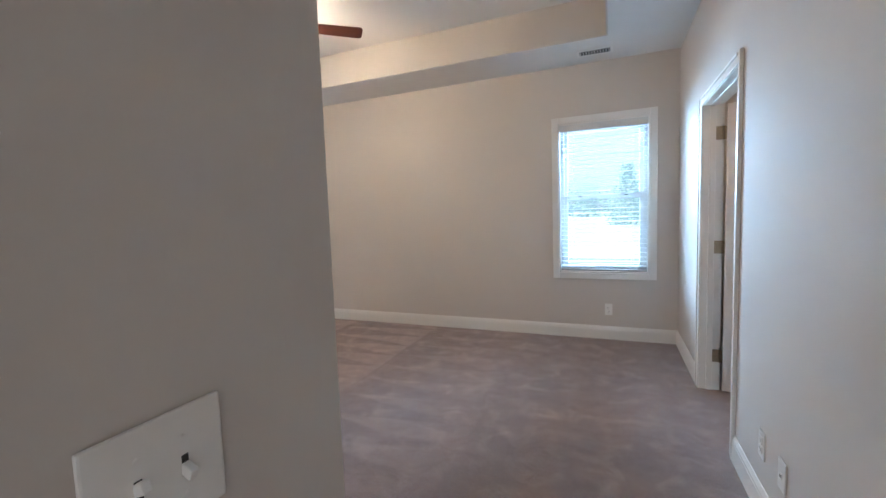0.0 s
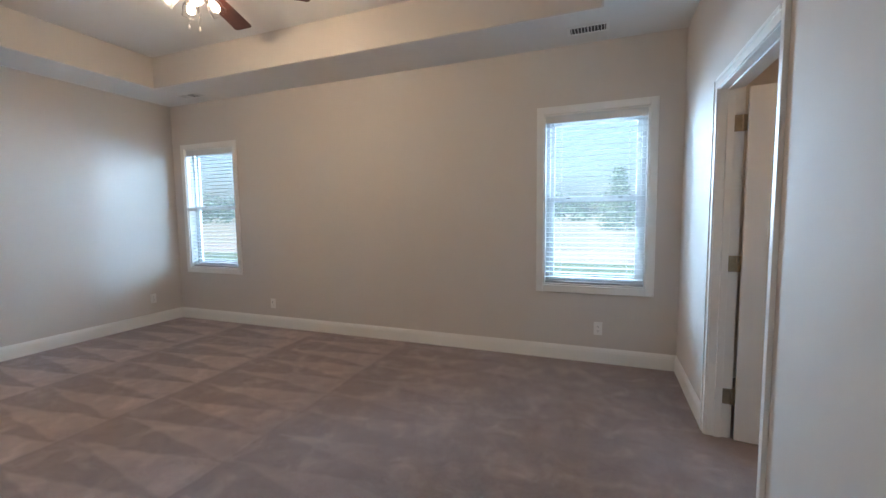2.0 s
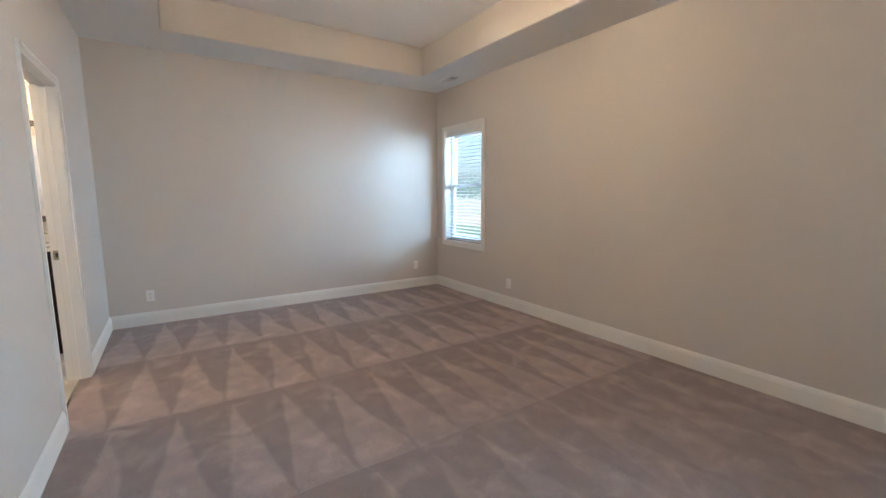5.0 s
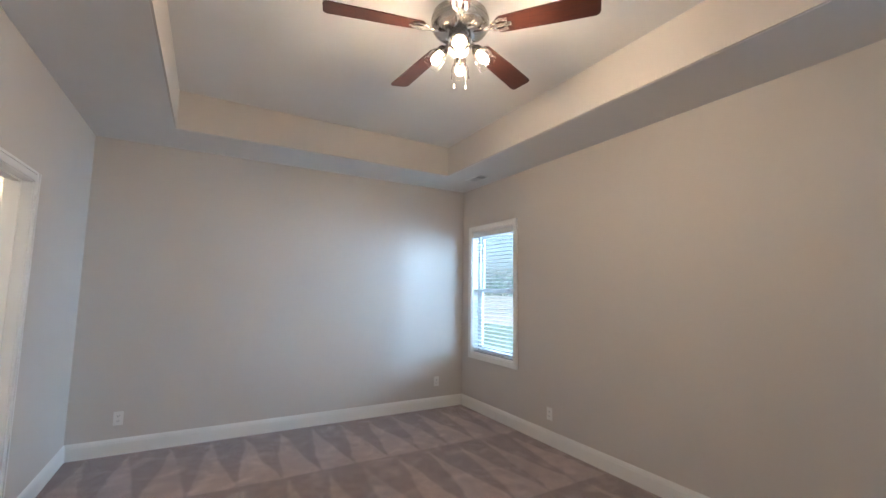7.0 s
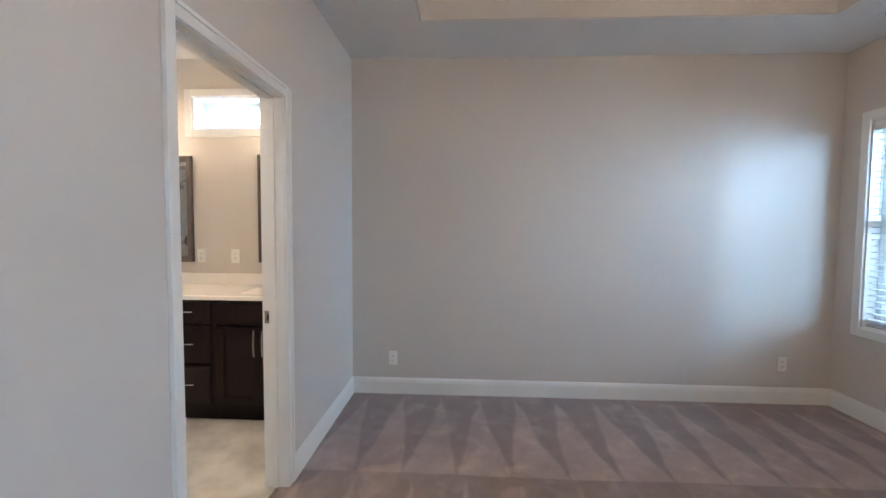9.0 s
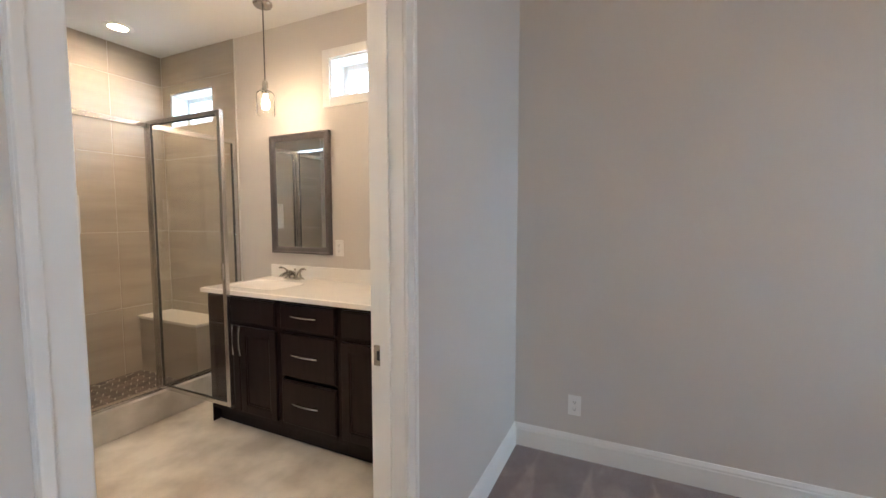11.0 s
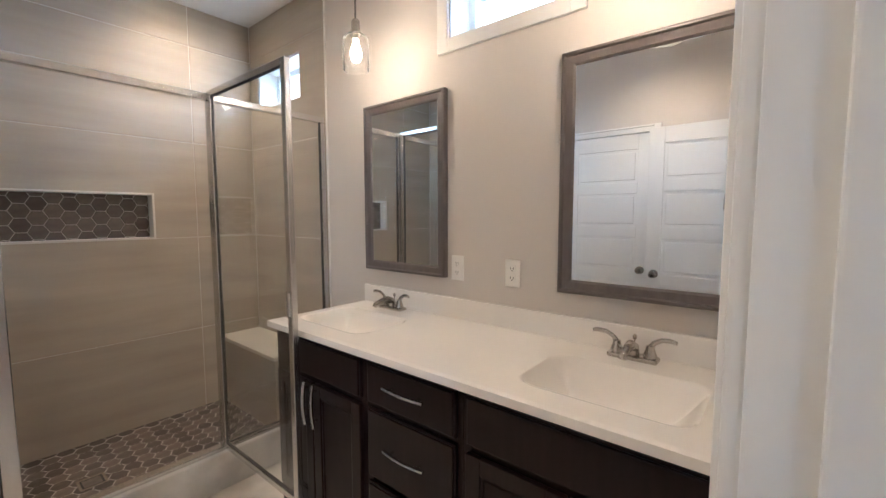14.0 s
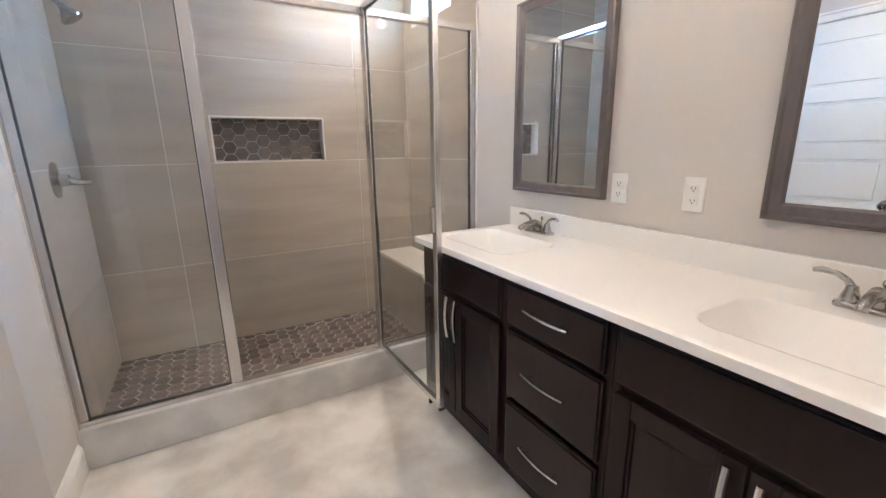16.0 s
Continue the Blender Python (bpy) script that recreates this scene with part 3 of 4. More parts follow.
def knob(parent, at, axis):
    part("knob", turned([(0.0, 0), (0.033, 0), (0.033, 0.004), (0.028, 0.009), (0.013, 0.012), (0.011, 0.03), (0.02, 0.036), (0.027, 0.046), (0.027, 0.055), (0.02, 0.063), (0, 0.066)], at, axis, 20),
         M_NICKEL, parent, "round brushed nickel knob", True)


def hinge(parent, at, leafdir):
    """Barrel with two leaves, in the angle between jamb and door."""
    bm = tube([(at[0], at[1], at[2] - 0.045), (at[0], at[1], at[2] + 0.045)], 0.006, 10)
    d = Vector(leafdir)
    box((at[0] - 0.034 * abs(d.x) - 0.001, at[1] - 0.034 * abs(d.y) - 0.001, at[2] - 0.044), (at[0] + 0.034 * abs(d.x) + 0.001, at[1] + 0.034 * abs(d.y) + 0.001, at[2] + 0.044), 0.0, bm)
    part("hinge", bm, M_BRONZE, parent, "aged brass hinge")


def doorway(name, axis, c0, c1, u0, u1, casing_low, casing_high, label, head=DH, rebate=None):
    """Jamb, stop and casing of an opening through a wall between c0 and c1."""
    d = thing(name, ((c0 + c1) / 2, (u0 + u1) / 2, 0) if axis == "x" else ((u0 + u1) / 2, (c0 + c1) / 2, 0), label, kind="structure")

    def board(nm, a, b, lo, hi, p, q, bev=0.002):
        part(nm, box((p, a, lo) if axis == "x" else (a, p, lo), (q, b, hi) if axis == "x" else (b, q, hi), bev), M_TRIM, d)

    j = 0.02
    for a, b in ((u0 - j, u0), (u1, u1 + j)):
        board("jamb", a, b, 0, head + j, c0 - 0.001, c1 + 0.001)
    board("head_jamb", u0, u1, head, head + j, c0 - 0.001, c1 + 0.001)
    m = (c0 + c1) / 2 if rebate is None else rebate
    for a, b in ((u0, u0 + 0.010), (u1 - 0.010, u1)):
        board("stop", a, b, 0, head, m - 0.018, m + 0.018)
    board("stop", u0 + 0.010, u1 - 0.010, head - 0.010, head, m - 0.018, m + 0.018)
    for on, face, s in ((casing_low, c0, -1), (casing_high, c1, 1)):
        if not on:
            continue
        for a, b, lo, hi in ((u0 - CW, u0 - 0.004, 0, head + CW), (u1 + 0.004, u1 + CW, 0, head + CW), (u0 - 0.004, u1 + 0.004, head + 0.004, head + CW)):
            bm = bmesh.new()
            # a board with a raised outer band and an inner bead
            p, q, r = face, face + s * 0.011, face + s * 0.018
            if hi - lo > 1:
                outer = (a + 0.001, a + 0.017) if a < u0 - 0.01 else (b - 0.017, b - 0.001)
                cells = [((a, b, lo, hi), p, q), ((*outer, lo + 0.001, hi - 0.001), q - s * 0.005, r)]
            else:
                cells = [((a, b, lo, hi), p, q), ((a, b, hi - 0.017, hi - 0.001), q - s * 0.005, r)]
            for (e, f, g, h), foot, top in cells:
                box((foot, e, g) if axis == "x" else (e, foot, g), (top, f, h) if axis == "x" else (f, top, h), 0.003, bm)
            part("casing", bm, M_TRIM, d)
    return d


door_1 = doorway("door_1", "y", -TH, 0, DX0, DX1, True, True, "white bathroom doorway with its panel door standing open", rebate=-0.066)
bm = box((DX0 - 0.0005, -0.112, 0.880), (DX0 + 0.0025, -0.074, 0.946), 0.001)
strike = part("strike_plate", bm, M_NICKEL, door_1, "small nickel strike plate")
part("strike_hole", box((DX0 + 0.002, -0.100, 0.898), (DX0 + 0.003, -0.084, 0.928)), M_DARK, strike)
bm = leaf_mesh(0.780, 2.025, 0.035)
bm.transform(Matrix.Translation((DX1 - 0.020, -TH - 0.022, 0.012)) @ Matrix.Rotation(radians(-90), 4, "Z"))
leaf = part("door_leaf", bm, M_TRIM, door_1, "white five-panel door")
knob(leaf, (DX1 - 0.0375, -TH - 0.022 - 0.718, 0.93), (-1, 0, 0))
for z in (0.25, 1.02, 1.80):
    hinge(leaf, (DX1 - 0.004, -TH - 0.012, z), (0, 1, 0))

door_2 = doorway("door_2", "x", E, E + TH, *DOOR2, True, True, "white closet doorway with its panel door open inward", head=DH2)
bm = leaf_mesh(0.862, 1.965, 0.035)
bm.transform(Matrix.Translation((E + TH + 0.02, DOOR2[1] - 0.022, 0.012)) @ Matrix.Rotation(radians(-7), 4, "Z"))
leaf = part("door_leaf", bm, M_TRIM, door_2, "white five-panel door")
for z in (0.25, 1.02, 1.795):
    hinge(leaf, (E + TH + 0.004, DOOR2[1] - 0.006, z), (1, 0, 0))
    part("hinge_leaf", box((E + 0.068, DOOR2[1] - 0.0025, z - 0.045), (E + TH - 0.001, DOOR2[1] + 0.001, z + 0.045), 0.001), M_BRONZE, door_2, "aged brass hinge leaf on the jamb")

door_3 = doorway("door_3", "x", BE, BE + TH, *WC, True, False, "white closed five-panel door in a white casing")
bm = leaf_mesh(WC[1] - WC[0] - 0.006, 2.025, 0.035)
bm.transform(Matrix.Translation((BE + 0.0185, WC[0] + 0.003, 0.012)) @ Matrix.Rotation(radians(90), 4, "Z"))
leaf = part("door_leaf", bm, M_TRIM, door_3)
knob(leaf, (BE + 0.001, WC[1] - 0.065, 0.93), (-1, 0, 0))
for z in (0.25, 1.03, 1.80):
    hinge(leaf, (BE - 0.003, WC[0] + 0.002, z), (0, 1, 0))


# ---- plates, outlets, vents ----
def plate_frame(at, normal):
    """Local axes of a wall plate: x along the wall, y out of it, z up."""
    n = Vector(normal)
    u = Vector((0, 0, 1)).cross(n)
    m = Matrix((u, n, Vector((0, 0, 1)))).transposed().to_4x4()
    return Matrix.Translation(at) @ m


def outlet(at, normal, label="white duplex outlet plate on the wall", blank=False):
    m = plate_frame(at, normal)
    t = thing("wall_outlet", at, label, "outlet", "wall outlets")

    def put(nm, bm, material, parent, smooth=False, lab=""):
        bm.transform(m)
        return part(nm, bm, material, parent, lab, smooth)

    put("plate", box((-0.035, 0.0, -0.0575), (0.035, 0.006, 0.0575), 0.004), M_PLASTIC, t)
    if blank:
        j = put("jack", box((-0.009, 0.005, -0.009), (0.009, 0.009, 0.009), 0.001), M_PLASTIC, t)
        put("jack_hole", box((-0.006, 0.0085, -0.006), (0.006, 0.0095, 0.004)), M_DARK, j)
        return t
    for z in (-0.02, 0.02):
        r = put("receptacle", box((-0.0165, 0.005, z - 0.0145), (0.0165, 0.009, z + 0.0145), 0.006), M_PLASTIC, t)
        for x in (-0.0065, 0.0065):
            put("slot", box((x - 0.0012, 0.0085, z - 0.003), (x + 0.0012, 0.0096, z + 0.006)), M_DARK, r)
        put("ground_hole", box((-0.0022, 0.0085, z - 0.0105), (0.0022, 0.0096, z - 0.006)), M_DARK, r)
    put("screw", turned([(0.0032, 0.005), (0.0032, 0.0072), (0, 0.0076)], (0, 0, 0), (0, 1, 0), 8), M_PLASTIC, t)
    return t


outlet((0, 0.342, 0.30), (1, 0, 0))
outlet((0, 3.458, 0.32), (1, 0, 0))
outlet((1.558, N, 0.285), (0, -1, 0))
outlet((5.196, N, 0.305), (0, -1, 0))
outlet((E, 1.452, 0.307), (-1, 0, 0))
outlet((E, 1.233, 0.307), (-1, 0, 0), "white cable jack plate low on the wall", True)
outlet((BW, -1.252, 1.14), (1, 0, 0), "white duplex outlet above the vanity backsplash")
outlet((BW, -0.963, 1.14), (1, 0, 0), "white duplex outlet above the vanity backsplash")


def switch_plate(at, normal, gangs, label):
    m = plate_frame(at, normal)
    w = 0.046 + 0.0235 * (gangs - 1)
    t = thing("switch_plate", at, label, "light switch")

    def put(nm, bm, material, parent):
        bm.transform(m)
        return part(nm, bm, material, parent)

    put("plate", box((-w, 0, -0.0625), (w, 0.0065, 0.0625), 0.004), M_PLASTIC, t)
    for k in range(gangs):
        x = (k - (gangs - 1) / 2) * 0.047
        up = -1 if k % 2 else 1
        bm = bmesh.new()
        box((x - 0.0038, 0.006, -0.0115), (x + 0.0038, 0.0069, 0.0115), 0.0, bm)
        s = put("toggle_slot", bm, M_DARK, t)
        bm = box((-0.0046, 0, -0.0065), (0.0046, 0.0165, 0.0065), 0.002)
        bm.transform(Matrix.Translation((x, 0.0045, 0.002 * up)) @ Matrix.Rotation(radians(24 * up), 4, "X"))
        put("toggle", bm, M_PLASTIC, t)
        for z in (-0.031, 0.031):
            put("screw", turned([(0.003, 0.006), (0.003, 0.0075), (0, 0.0079)], (x, 0, z), (0, 1, 0), 8), M_PLASTIC, t)


switch_plate((HX, -0.297, 1.046), (1, 0, 0), 2, "white two-gang toggle switch plate near the wall corner")
switch_plate((1.137, -TH, 1.135), (0, -1, 0), 2, "white two-gang toggle switch plate beside the doorway")


def ceiling_vent(x, y):
    t = thing("ceiling_vent", (x, y, CEIL), "white stamped steel ceiling register with dark slots", "vent", "ceiling registers")
    w, d = 0.155, 0.078
    for nm, (a, b, c, e) in (("frame", (-w, w, -d, -d + 0.024)), ("frame", (-w, w, d - 0.024, d)), ("frame", (-w, -w + 0.024, -d + 0.024, d - 0.024)), ("frame", (w - 0.024, w, -d + 0.024, d - 0.024))):
        part(nm, box((x + a, y + c, CEIL - 0.007), (x + b, y + e, CEIL - 0.0005), 0.002), M_PLASTIC, t)
    # flat dark sheet that paints the shade between the slats
    part("backing", box((x - w + 0.02, y - d + 0.02, CEIL - 0.0025), (x + w - 0.02, y + d - 0.02, CEIL - 0.0006)), M_VENT, t)
    n = 11
    for k in range(n):
        u = x - w + 0.034 + (2 * w - 0.068) * k / (n - 1)
        bm = box((-0.0008, -d + 0.024, -0.0035), (0.0008, d - 0.024, 0.0035))
        bm.transform(Matrix.Translation((u, y, CEIL - 0.0062)) @ Matrix.Rotation(radians(40 if k < n / 2 else -40), 4, "Y"))
        part("slat", bm, M_PLASTIC, t)
    part("slat", box((x - 0.004, y - d + 0.024, CEIL - 0.010), (x + 0.004, y + d - 0.024, CEIL - 0.002)), M_PLASTIC, t)


ceiling_vent(0.69, 3.585)
ceiling_vent(5.085, 3.557)


# ---- ceiling fan ----
FX, FY, FB = 2.740, 2.048, 2.847


def ceiling_fan():
    t = thing("ceiling_fan", (FX, FY, TRAY), "five-blade ceiling fan, cherry blades, brushed nickel body, four lit lamps", "ceiling fan")
    c = (FX, FY, 0)
    part("canopy", turned([(0, TRAY - 0.0005), (0.078, TRAY - 0.0005), (0.080, TRAY - 0.012), (0.070, TRAY - 0.045), (0.035, TRAY - 0.06), (0, TRAY - 0.06)], c), M_NICKEL, t, "", True)
    part("downrod", turned([(0.017, TRAY - 0.12), (0.017, TRAY - 0.055)], c, steps=14), M_NICKEL, t, "", True)
    part("motor_housing", turned([(0, 2.965), (0.06, 2.965), (0.130, 2.957), (0.152, 2.940), (0.157, 2.905), (0.157, 2.872), (0.148, 2.858), (0.118, 2.842), (0.066, 2.832), (0, 2.832)], c, steps=36), M_NICKEL, t, "", True)
    part("housing_band", turned([(0.1572, 2.915), (0.1597, 2.911), (0.1597, 2.904), (0.1572, 2.900)], c, steps=36), M_NICKEL, t, "", True)
    part("switch_housing", turned([(0.060, 2.834), (0.064, 2.80), (0.060, 2.765), (0.048, 2.745), (0.03, 2.735), (0, 2.733)], c, steps=28), M_NICKEL, t, "", True)
    # blades: rounded boards with a pitch, each on a forked iron
    blade = bmesh.new()
    outline = []
    r0, r1, w0, w1 = 0.20, 0.725, 0.052, 0.068
    cor = 0.028
    for k in range(7):
        a = math.pi / 2 * k / 6
        outline.append((r1 - cor + cor * math.sin(a), w1 - cor + cor * math.cos(a)))
    outline = [(r0 + 0.02, w0), (0.45, 0.062)] + outline
    outline = outline + [(x, -y) for x, y in reversed(outline)] + [(r0, -w0 + 0.018), (r0, w0 - 0.018)]
    vs = [blade.verts.new((x, y, -0.003)) for x, y in outline]
    f = blade.faces.new(vs)
    ex = bmesh.ops.extrude_face_region(blade, geom=[f])
    bmesh.ops.translate(blade, vec=(0, 0, 0.006), verts=[v for v in ex["geom"] if isinstance(v, bmesh.types.BMVert)])
    blade.transform(Matrix.Rotation(radians(-12), 4, "X"))
    blade_me = mesh_of("blade", blade, M_BLADE)
    iron = bmesh.new()
    tube([(0.075, 0, -0.008), (0.13, 0, -0.016), (0.175, 0, -0.010)], [0.017, 0.014, 0.016], 10, iron, flat=0.35)
    for s in (-1, 1):
        tube([(0.165, s * 0.004, -0.010), (0.195, s * 0.026, -0.008), (0.225, s * 0.034, -0.006), (0.265, s * 0.026, -0.006)], [0.010, 0.010, 0.010, 0.013], 8, iron, flat=0.35)
    tube([(0.17, 0, -0.010), (0.22, 0, -0.008), (0.285, 0, -0.007)], [0.012, 0.012, 0.014], 8, iron, flat=0.35)
    iron.transform(Matrix.Rotation(radians(-12), 4, "X"))
    iron_me = mesh_of("blade_iron", iron, M_NICKEL, smooth=True)
    for k in range(5):
        for nm, me in (("blade", blade_me), ("blade_iron", iron_me)):
            o = new(nm, me)
            o.parent = t
            o.matrix_basis = Matrix.Translation((0, 0, FB - TRAY)) @ Matrix.Rotation(radians(40 + 72 * k), 4, "Z")
    # four bell-shaped glass shades on short arms
    for k in range(4):
        a = radians(-33 + 90 * k)
        d = Vector((math.cos(a), math.sin(a), 0))
        base = Vector((FX, FY, 2.765)) + d * 0.044
        ax = (d * 0.60 + Vector((0, 0, -0.80))).normalized()
        neck = base + d * 0.030 + Vector((0, 0, 0.004))
        part("lamp_arm", tube([base, base + d * 0.018 + Vector((0, 0, 0.004)), neck, neck + ax * 0.02], 0.009, 10), M_NICKEL, t, "", True)
        part("lamp_cup", turned([(0, 0), (0.021, 0), (0.029, 0.012), (0.037, 0.046), (0.035, 0.046), (0, 0.014)], neck + ax * 0.012, ax, 18), M_NICKEL, t, "", True)
        sh = part("shade", turned([(0.024, 0.026), (0.030, 0.034), (0.044, 0.052), (0.050, 0.075), (0.049, 0.100), (0.055, 0.122), (0.052, 0.122), (0.046, 0.100), (0.047, 0.075), (0.041, 0.054), (0.027, 0.037), (0.021, 0.028)], neck + ax * 0.010, ax, 24),
                  M_SHADE, t, "ribbed clear glass bell shade", True)
        sh.visible_shadow = False
        part("bulb", turned([(0, 0.030), (0.012, 0.032), (0.014, 0.045), (0.022, 0.062), (0.026, 0.080), (0.022, 0.097), (0.012, 0.106), (0, 0.108)], neck + ax * 0.010, ax, 14), M_BULB_FAN, sh, "glowing warm bulb", True)
    for x, y, z in ((2.737, 2.016, 2.515), (2.747, 2.083, 2.525)):
        ch = part("pull_chain", tube([(x, y, 2.75), (x, y, z + 0.03)], 0.0014, 5), M_NICKEL, t)
        part("chain_pull", turned([(0, 0), (0.005, 0.003), (0.006, 0.014), (0.003, 0.028), (0, 0.032)], (x, y, z), steps=10), M_PLASTIC, ch, "", True)


ceiling_fan()


# ---- vanity ----
VF = 0.592                                             # face frame plane
VY0, VY1 = -1.885, -0.118


def pull(parent, at, upright, length=0.185):
    """An arched bar pull on two posts."""
    x, y, z = at
    pts, h = [], length / 2
    for k in range(9):
        s = -1 + 2 * k / 8
        out = 0.030 - 0.010 * s * s
        pts.append((x + out, y, z + s * h) if upright else (x + out, y + s * h, z))
    bm = tube(pts, 0.0074, 8, flat=0.7 if not upright else 1.0)
    for s in (-0.68, 0.68):
        p = (x, y, z + s * h) if upright else (x, y + s * h, z)
        tube([p, (p[0] + 0.027, p[1], p[2])], 0.0045, 8, bm)
    part("handle", bm, M_ALU, parent, "arched brushed nickel pull", True)


def front(parent, nm, y0, y1, z0, z1, framed):
    """A drawer front with a bevelled edge, or a door with a raised frame and sunk panel."""
    bm = bmesh.new()
    x0, x1 = VF + 0.001, VF + 0.020
    if framed:
        w = 0.052
        box((x0, y0 + w - 0.004, z0 + w - 0.004), (x0 + 0.009, y1 - w + 0.004, z1 - w + 0.004), 0.0, bm)
        for a, b, lo, hi in ((y0 + w, y0 + w + 0.010, z0 + w, z1 - w), (y1 - w - 0.010, y1 - w, z0 + w, z1 - w), (y0 + w, y1 - w, z0 + w, z0 + w + 0.010), (y0 + w, y1 - w, z1 - w - 0.010, z1 - w)):
            box((x0 + 0.006, a, lo), (x0 + 0.0135, b, hi), 0.004, bm)
        door = part(nm, bm, M_ESPRESSO, parent)
        for piece, a, b, lo, hi in (("stile", y0, y0 + w, z0, z1), ("stile", y1 - w, y1, z0, z1), ("rail", y0 + w, y1 - w, z0, z0 + w), ("rail", y0 + w, y1 - w, z1 - w, z1)):
            part(piece, box((x0, a, lo), (x1, b, hi), 0.003), M_ESPRESSO, door)
        return door
    else:
        box((x0, y0, z0), (x0 + 0.012, y1, z1), 0.002, bm)
        box((x0 + 0.010, y0 + 0.006, z0 + 0.006), (x1, y1 - 0.006, z1 - 0.006), 0.008, bm)
    return part(nm, bm, M_ESPRESSO, parent)


def vanity_unit(y0, y1, label):
    t = thing("vanity_cabinet", (0.32, (y0 + y1) / 2, -0.004), label, "cabinet", "vanity cabinets")
    bm = box((BW + 0.001, y0 + 0.0005, 0.098), (VF - 0.019, y1 - 0.0005, 0.690))
    part("body", bm, M_ESPRESSO, t)
    part("toe_kick", box((BW + 0.001, y0 + 0.001, -0.004), (VF - 0.055, y1 - 0.001, 0.097)), M_ESPRESSO, t)
    bm = bmesh.new()
    for a, b, lo, hi in ((y0, y0 + 0.032, 0.098, 0.876), (y1 - 0.032, y1, 0.098, 0.876), (y0 + 0.032, y1 - 0.032, 0.098, 0.145), (y0 + 0.032, y1 - 0.032, 0.850, 0.876), (y0 + 0.032, y1 - 0.032, 0.668, 0.710)):
        box((VF - 0.018, a + 0.0004, lo), (VF, b - 0.0004, hi), 0.001, bm)
    part("face_frame", bm, M_ESPRESSO, t)
    return t


U1, U2 = -1.262, -0.815
cab = vanity_unit(VY0, U1, "espresso-stained sink cabinet with two doors and a false front")
part("end_panel", box((BW + 0.001, VY0 - 0.008, 0.0), (VF, VY0, 0.876), 0.001), M_ESPRESSO, cab)
front(cab, "false_front", VY0 + 0.020, U1 - 0.020, 0.704, 0.856, False)
d = front(cab, "door", VY0 + 0.020, -1.594, 0.135, 0.680, True)
pull(d, (VF + 0.020, -1.621, 0.595), True)
d = front(cab, "door", -1.588, U1 - 0.020, 0.135, 0.680, True)
pull(d, (VF + 0.020, -1.561, 0.595), True)

cab = vanity_unit(U1, U2, "espresso-stained drawer unit with three drawers")
for z0, z1 in ((0.704, 0.856), (0.425, 0.684), (0.135, 0.402)):
    d = front(cab, "drawer_front", U1 + 0.020, U2 - 0.020, z0, z1, False)
    pull(d, (VF + 0.020, (U1 + U2) / 2, (z0 + z1) / 2 + 0.012), False)

cab = vanity_unit(U2, VY1 - 0.004, "espresso-stained sink cabinet with two doors beneath a wide false front")
front(cab, "false_front", U2 + 0.020, -0.150, 0.704, 0.856, False)
d = front(cab, "door", U2 + 0.020, -0.486, 0.135, 0.680, True)
pull(d, (VF + 0.020, -0.513, 0.580), True)
d = front(cab, "door", -0.480, -0.150, 0.135, 0.680, True)
pull(d, (VF + 0.020, -0.453, 0.580), True)


# ---- worktop with two moulded bowls ----
CT, CX1, CY0 = 0.906, 0.634, -1.905
BOWLS = ((0.375, -1.617), (0.375, -0.457))


def worktop():
    t = thing("countertop", (0.34, -1.0, 0.876), "glossy white cultured marble vanity top with two moulded sinks", "worktop")
    bm = bmesh.new()
    x0, x1, y0, y1 = BW + 0.0008, CX1, CY0, -TH - 0.0008
    nx, ny = 58, 176

    def sink(x, y):
        low = 0.0
        for cx, cy in BOWLS:
            hx, hy, r = 0.152, 0.228, 0.062
            qx, qy = abs(x - cx) - (hx - r), abs(y - cy) - (hy - r)
            dist = math.hypot(max(qx, 0), max(qy, 0)) + min(max(qx, qy), 0) - r
            if dist < 0:
                s = min(-dist / 0.105, 1)
                low = max(low, 0.100 * (s * s * (3 - 2 * s)) ** 0.62 + 0.006 * min(-dist / 0.05, 1))
        edge = min(x1 - x, y - y0)
        rim = 0.004 * max(0, 1 - edge / 0.006) ** 2
        return CT - low - rim

    grid = []
    for i in range(nx + 1):
        x = x0 + (x1 - x0) * i / nx
        grid.append([bm.verts.new((x, y0 + (y1 - y0) * j / ny, sink(x, y0 + (y1 - y0) * j / ny))) for j in range(ny + 1)])
    for i in range(nx):
        for j in range(ny):
            bm.faces.new((grid[i][j], grid[i + 1][j], grid[i + 1][j + 1], grid[i][j + 1]))
    lo = 0.8765
    edge = [g[0] for g in grid] + grid[-1][1:] + [g[-1] for g in reversed(grid[:-1])] + [v for v in reversed(grid[0][1:-1])]
    foot = [bm.verts.new((v.co.x, v.co.y, lo)) for v in edge]
    for k in range(len(edge)):
        q = (k + 1) % len(edge)
        bm.faces.new((edge[k], foot[k], foot[q], edge[q]))
    part("top", bm, M_COUNTER, t, "", True)
    part("backsplash", box((BW + 0.001, CY0 + 0.005, CT - 0.002), (BW + 0.021, -TH - 0.001, 1.0), 0.004), M_COUNTER, t)
    part("side_splash", box((BW + 0.0215, -TH - 0.020, CT - 0.002), (CX1 - 0.014, -TH - 0.0012, 1.0), 0.004), M_COUNTER, t)
    for cx, cy in BOWLS:
        part("drain", turned([(0, 0.0), (0.024, 0.0), (0.024, 0.004), (0.018, 0.006), (0.016, 0.003), (0.010, 0.003), (0, 0.007)], (cx, cy, CT - 0.1205), steps=20), M_NICKEL, t, "nickel drain stopper", True)
        part("overflow", box((cx + 0.112, cy - 0.014, CT - 0.052), (cx + 0.120, cy + 0.014, CT - 0.044), 0.002), M_DARK, t)


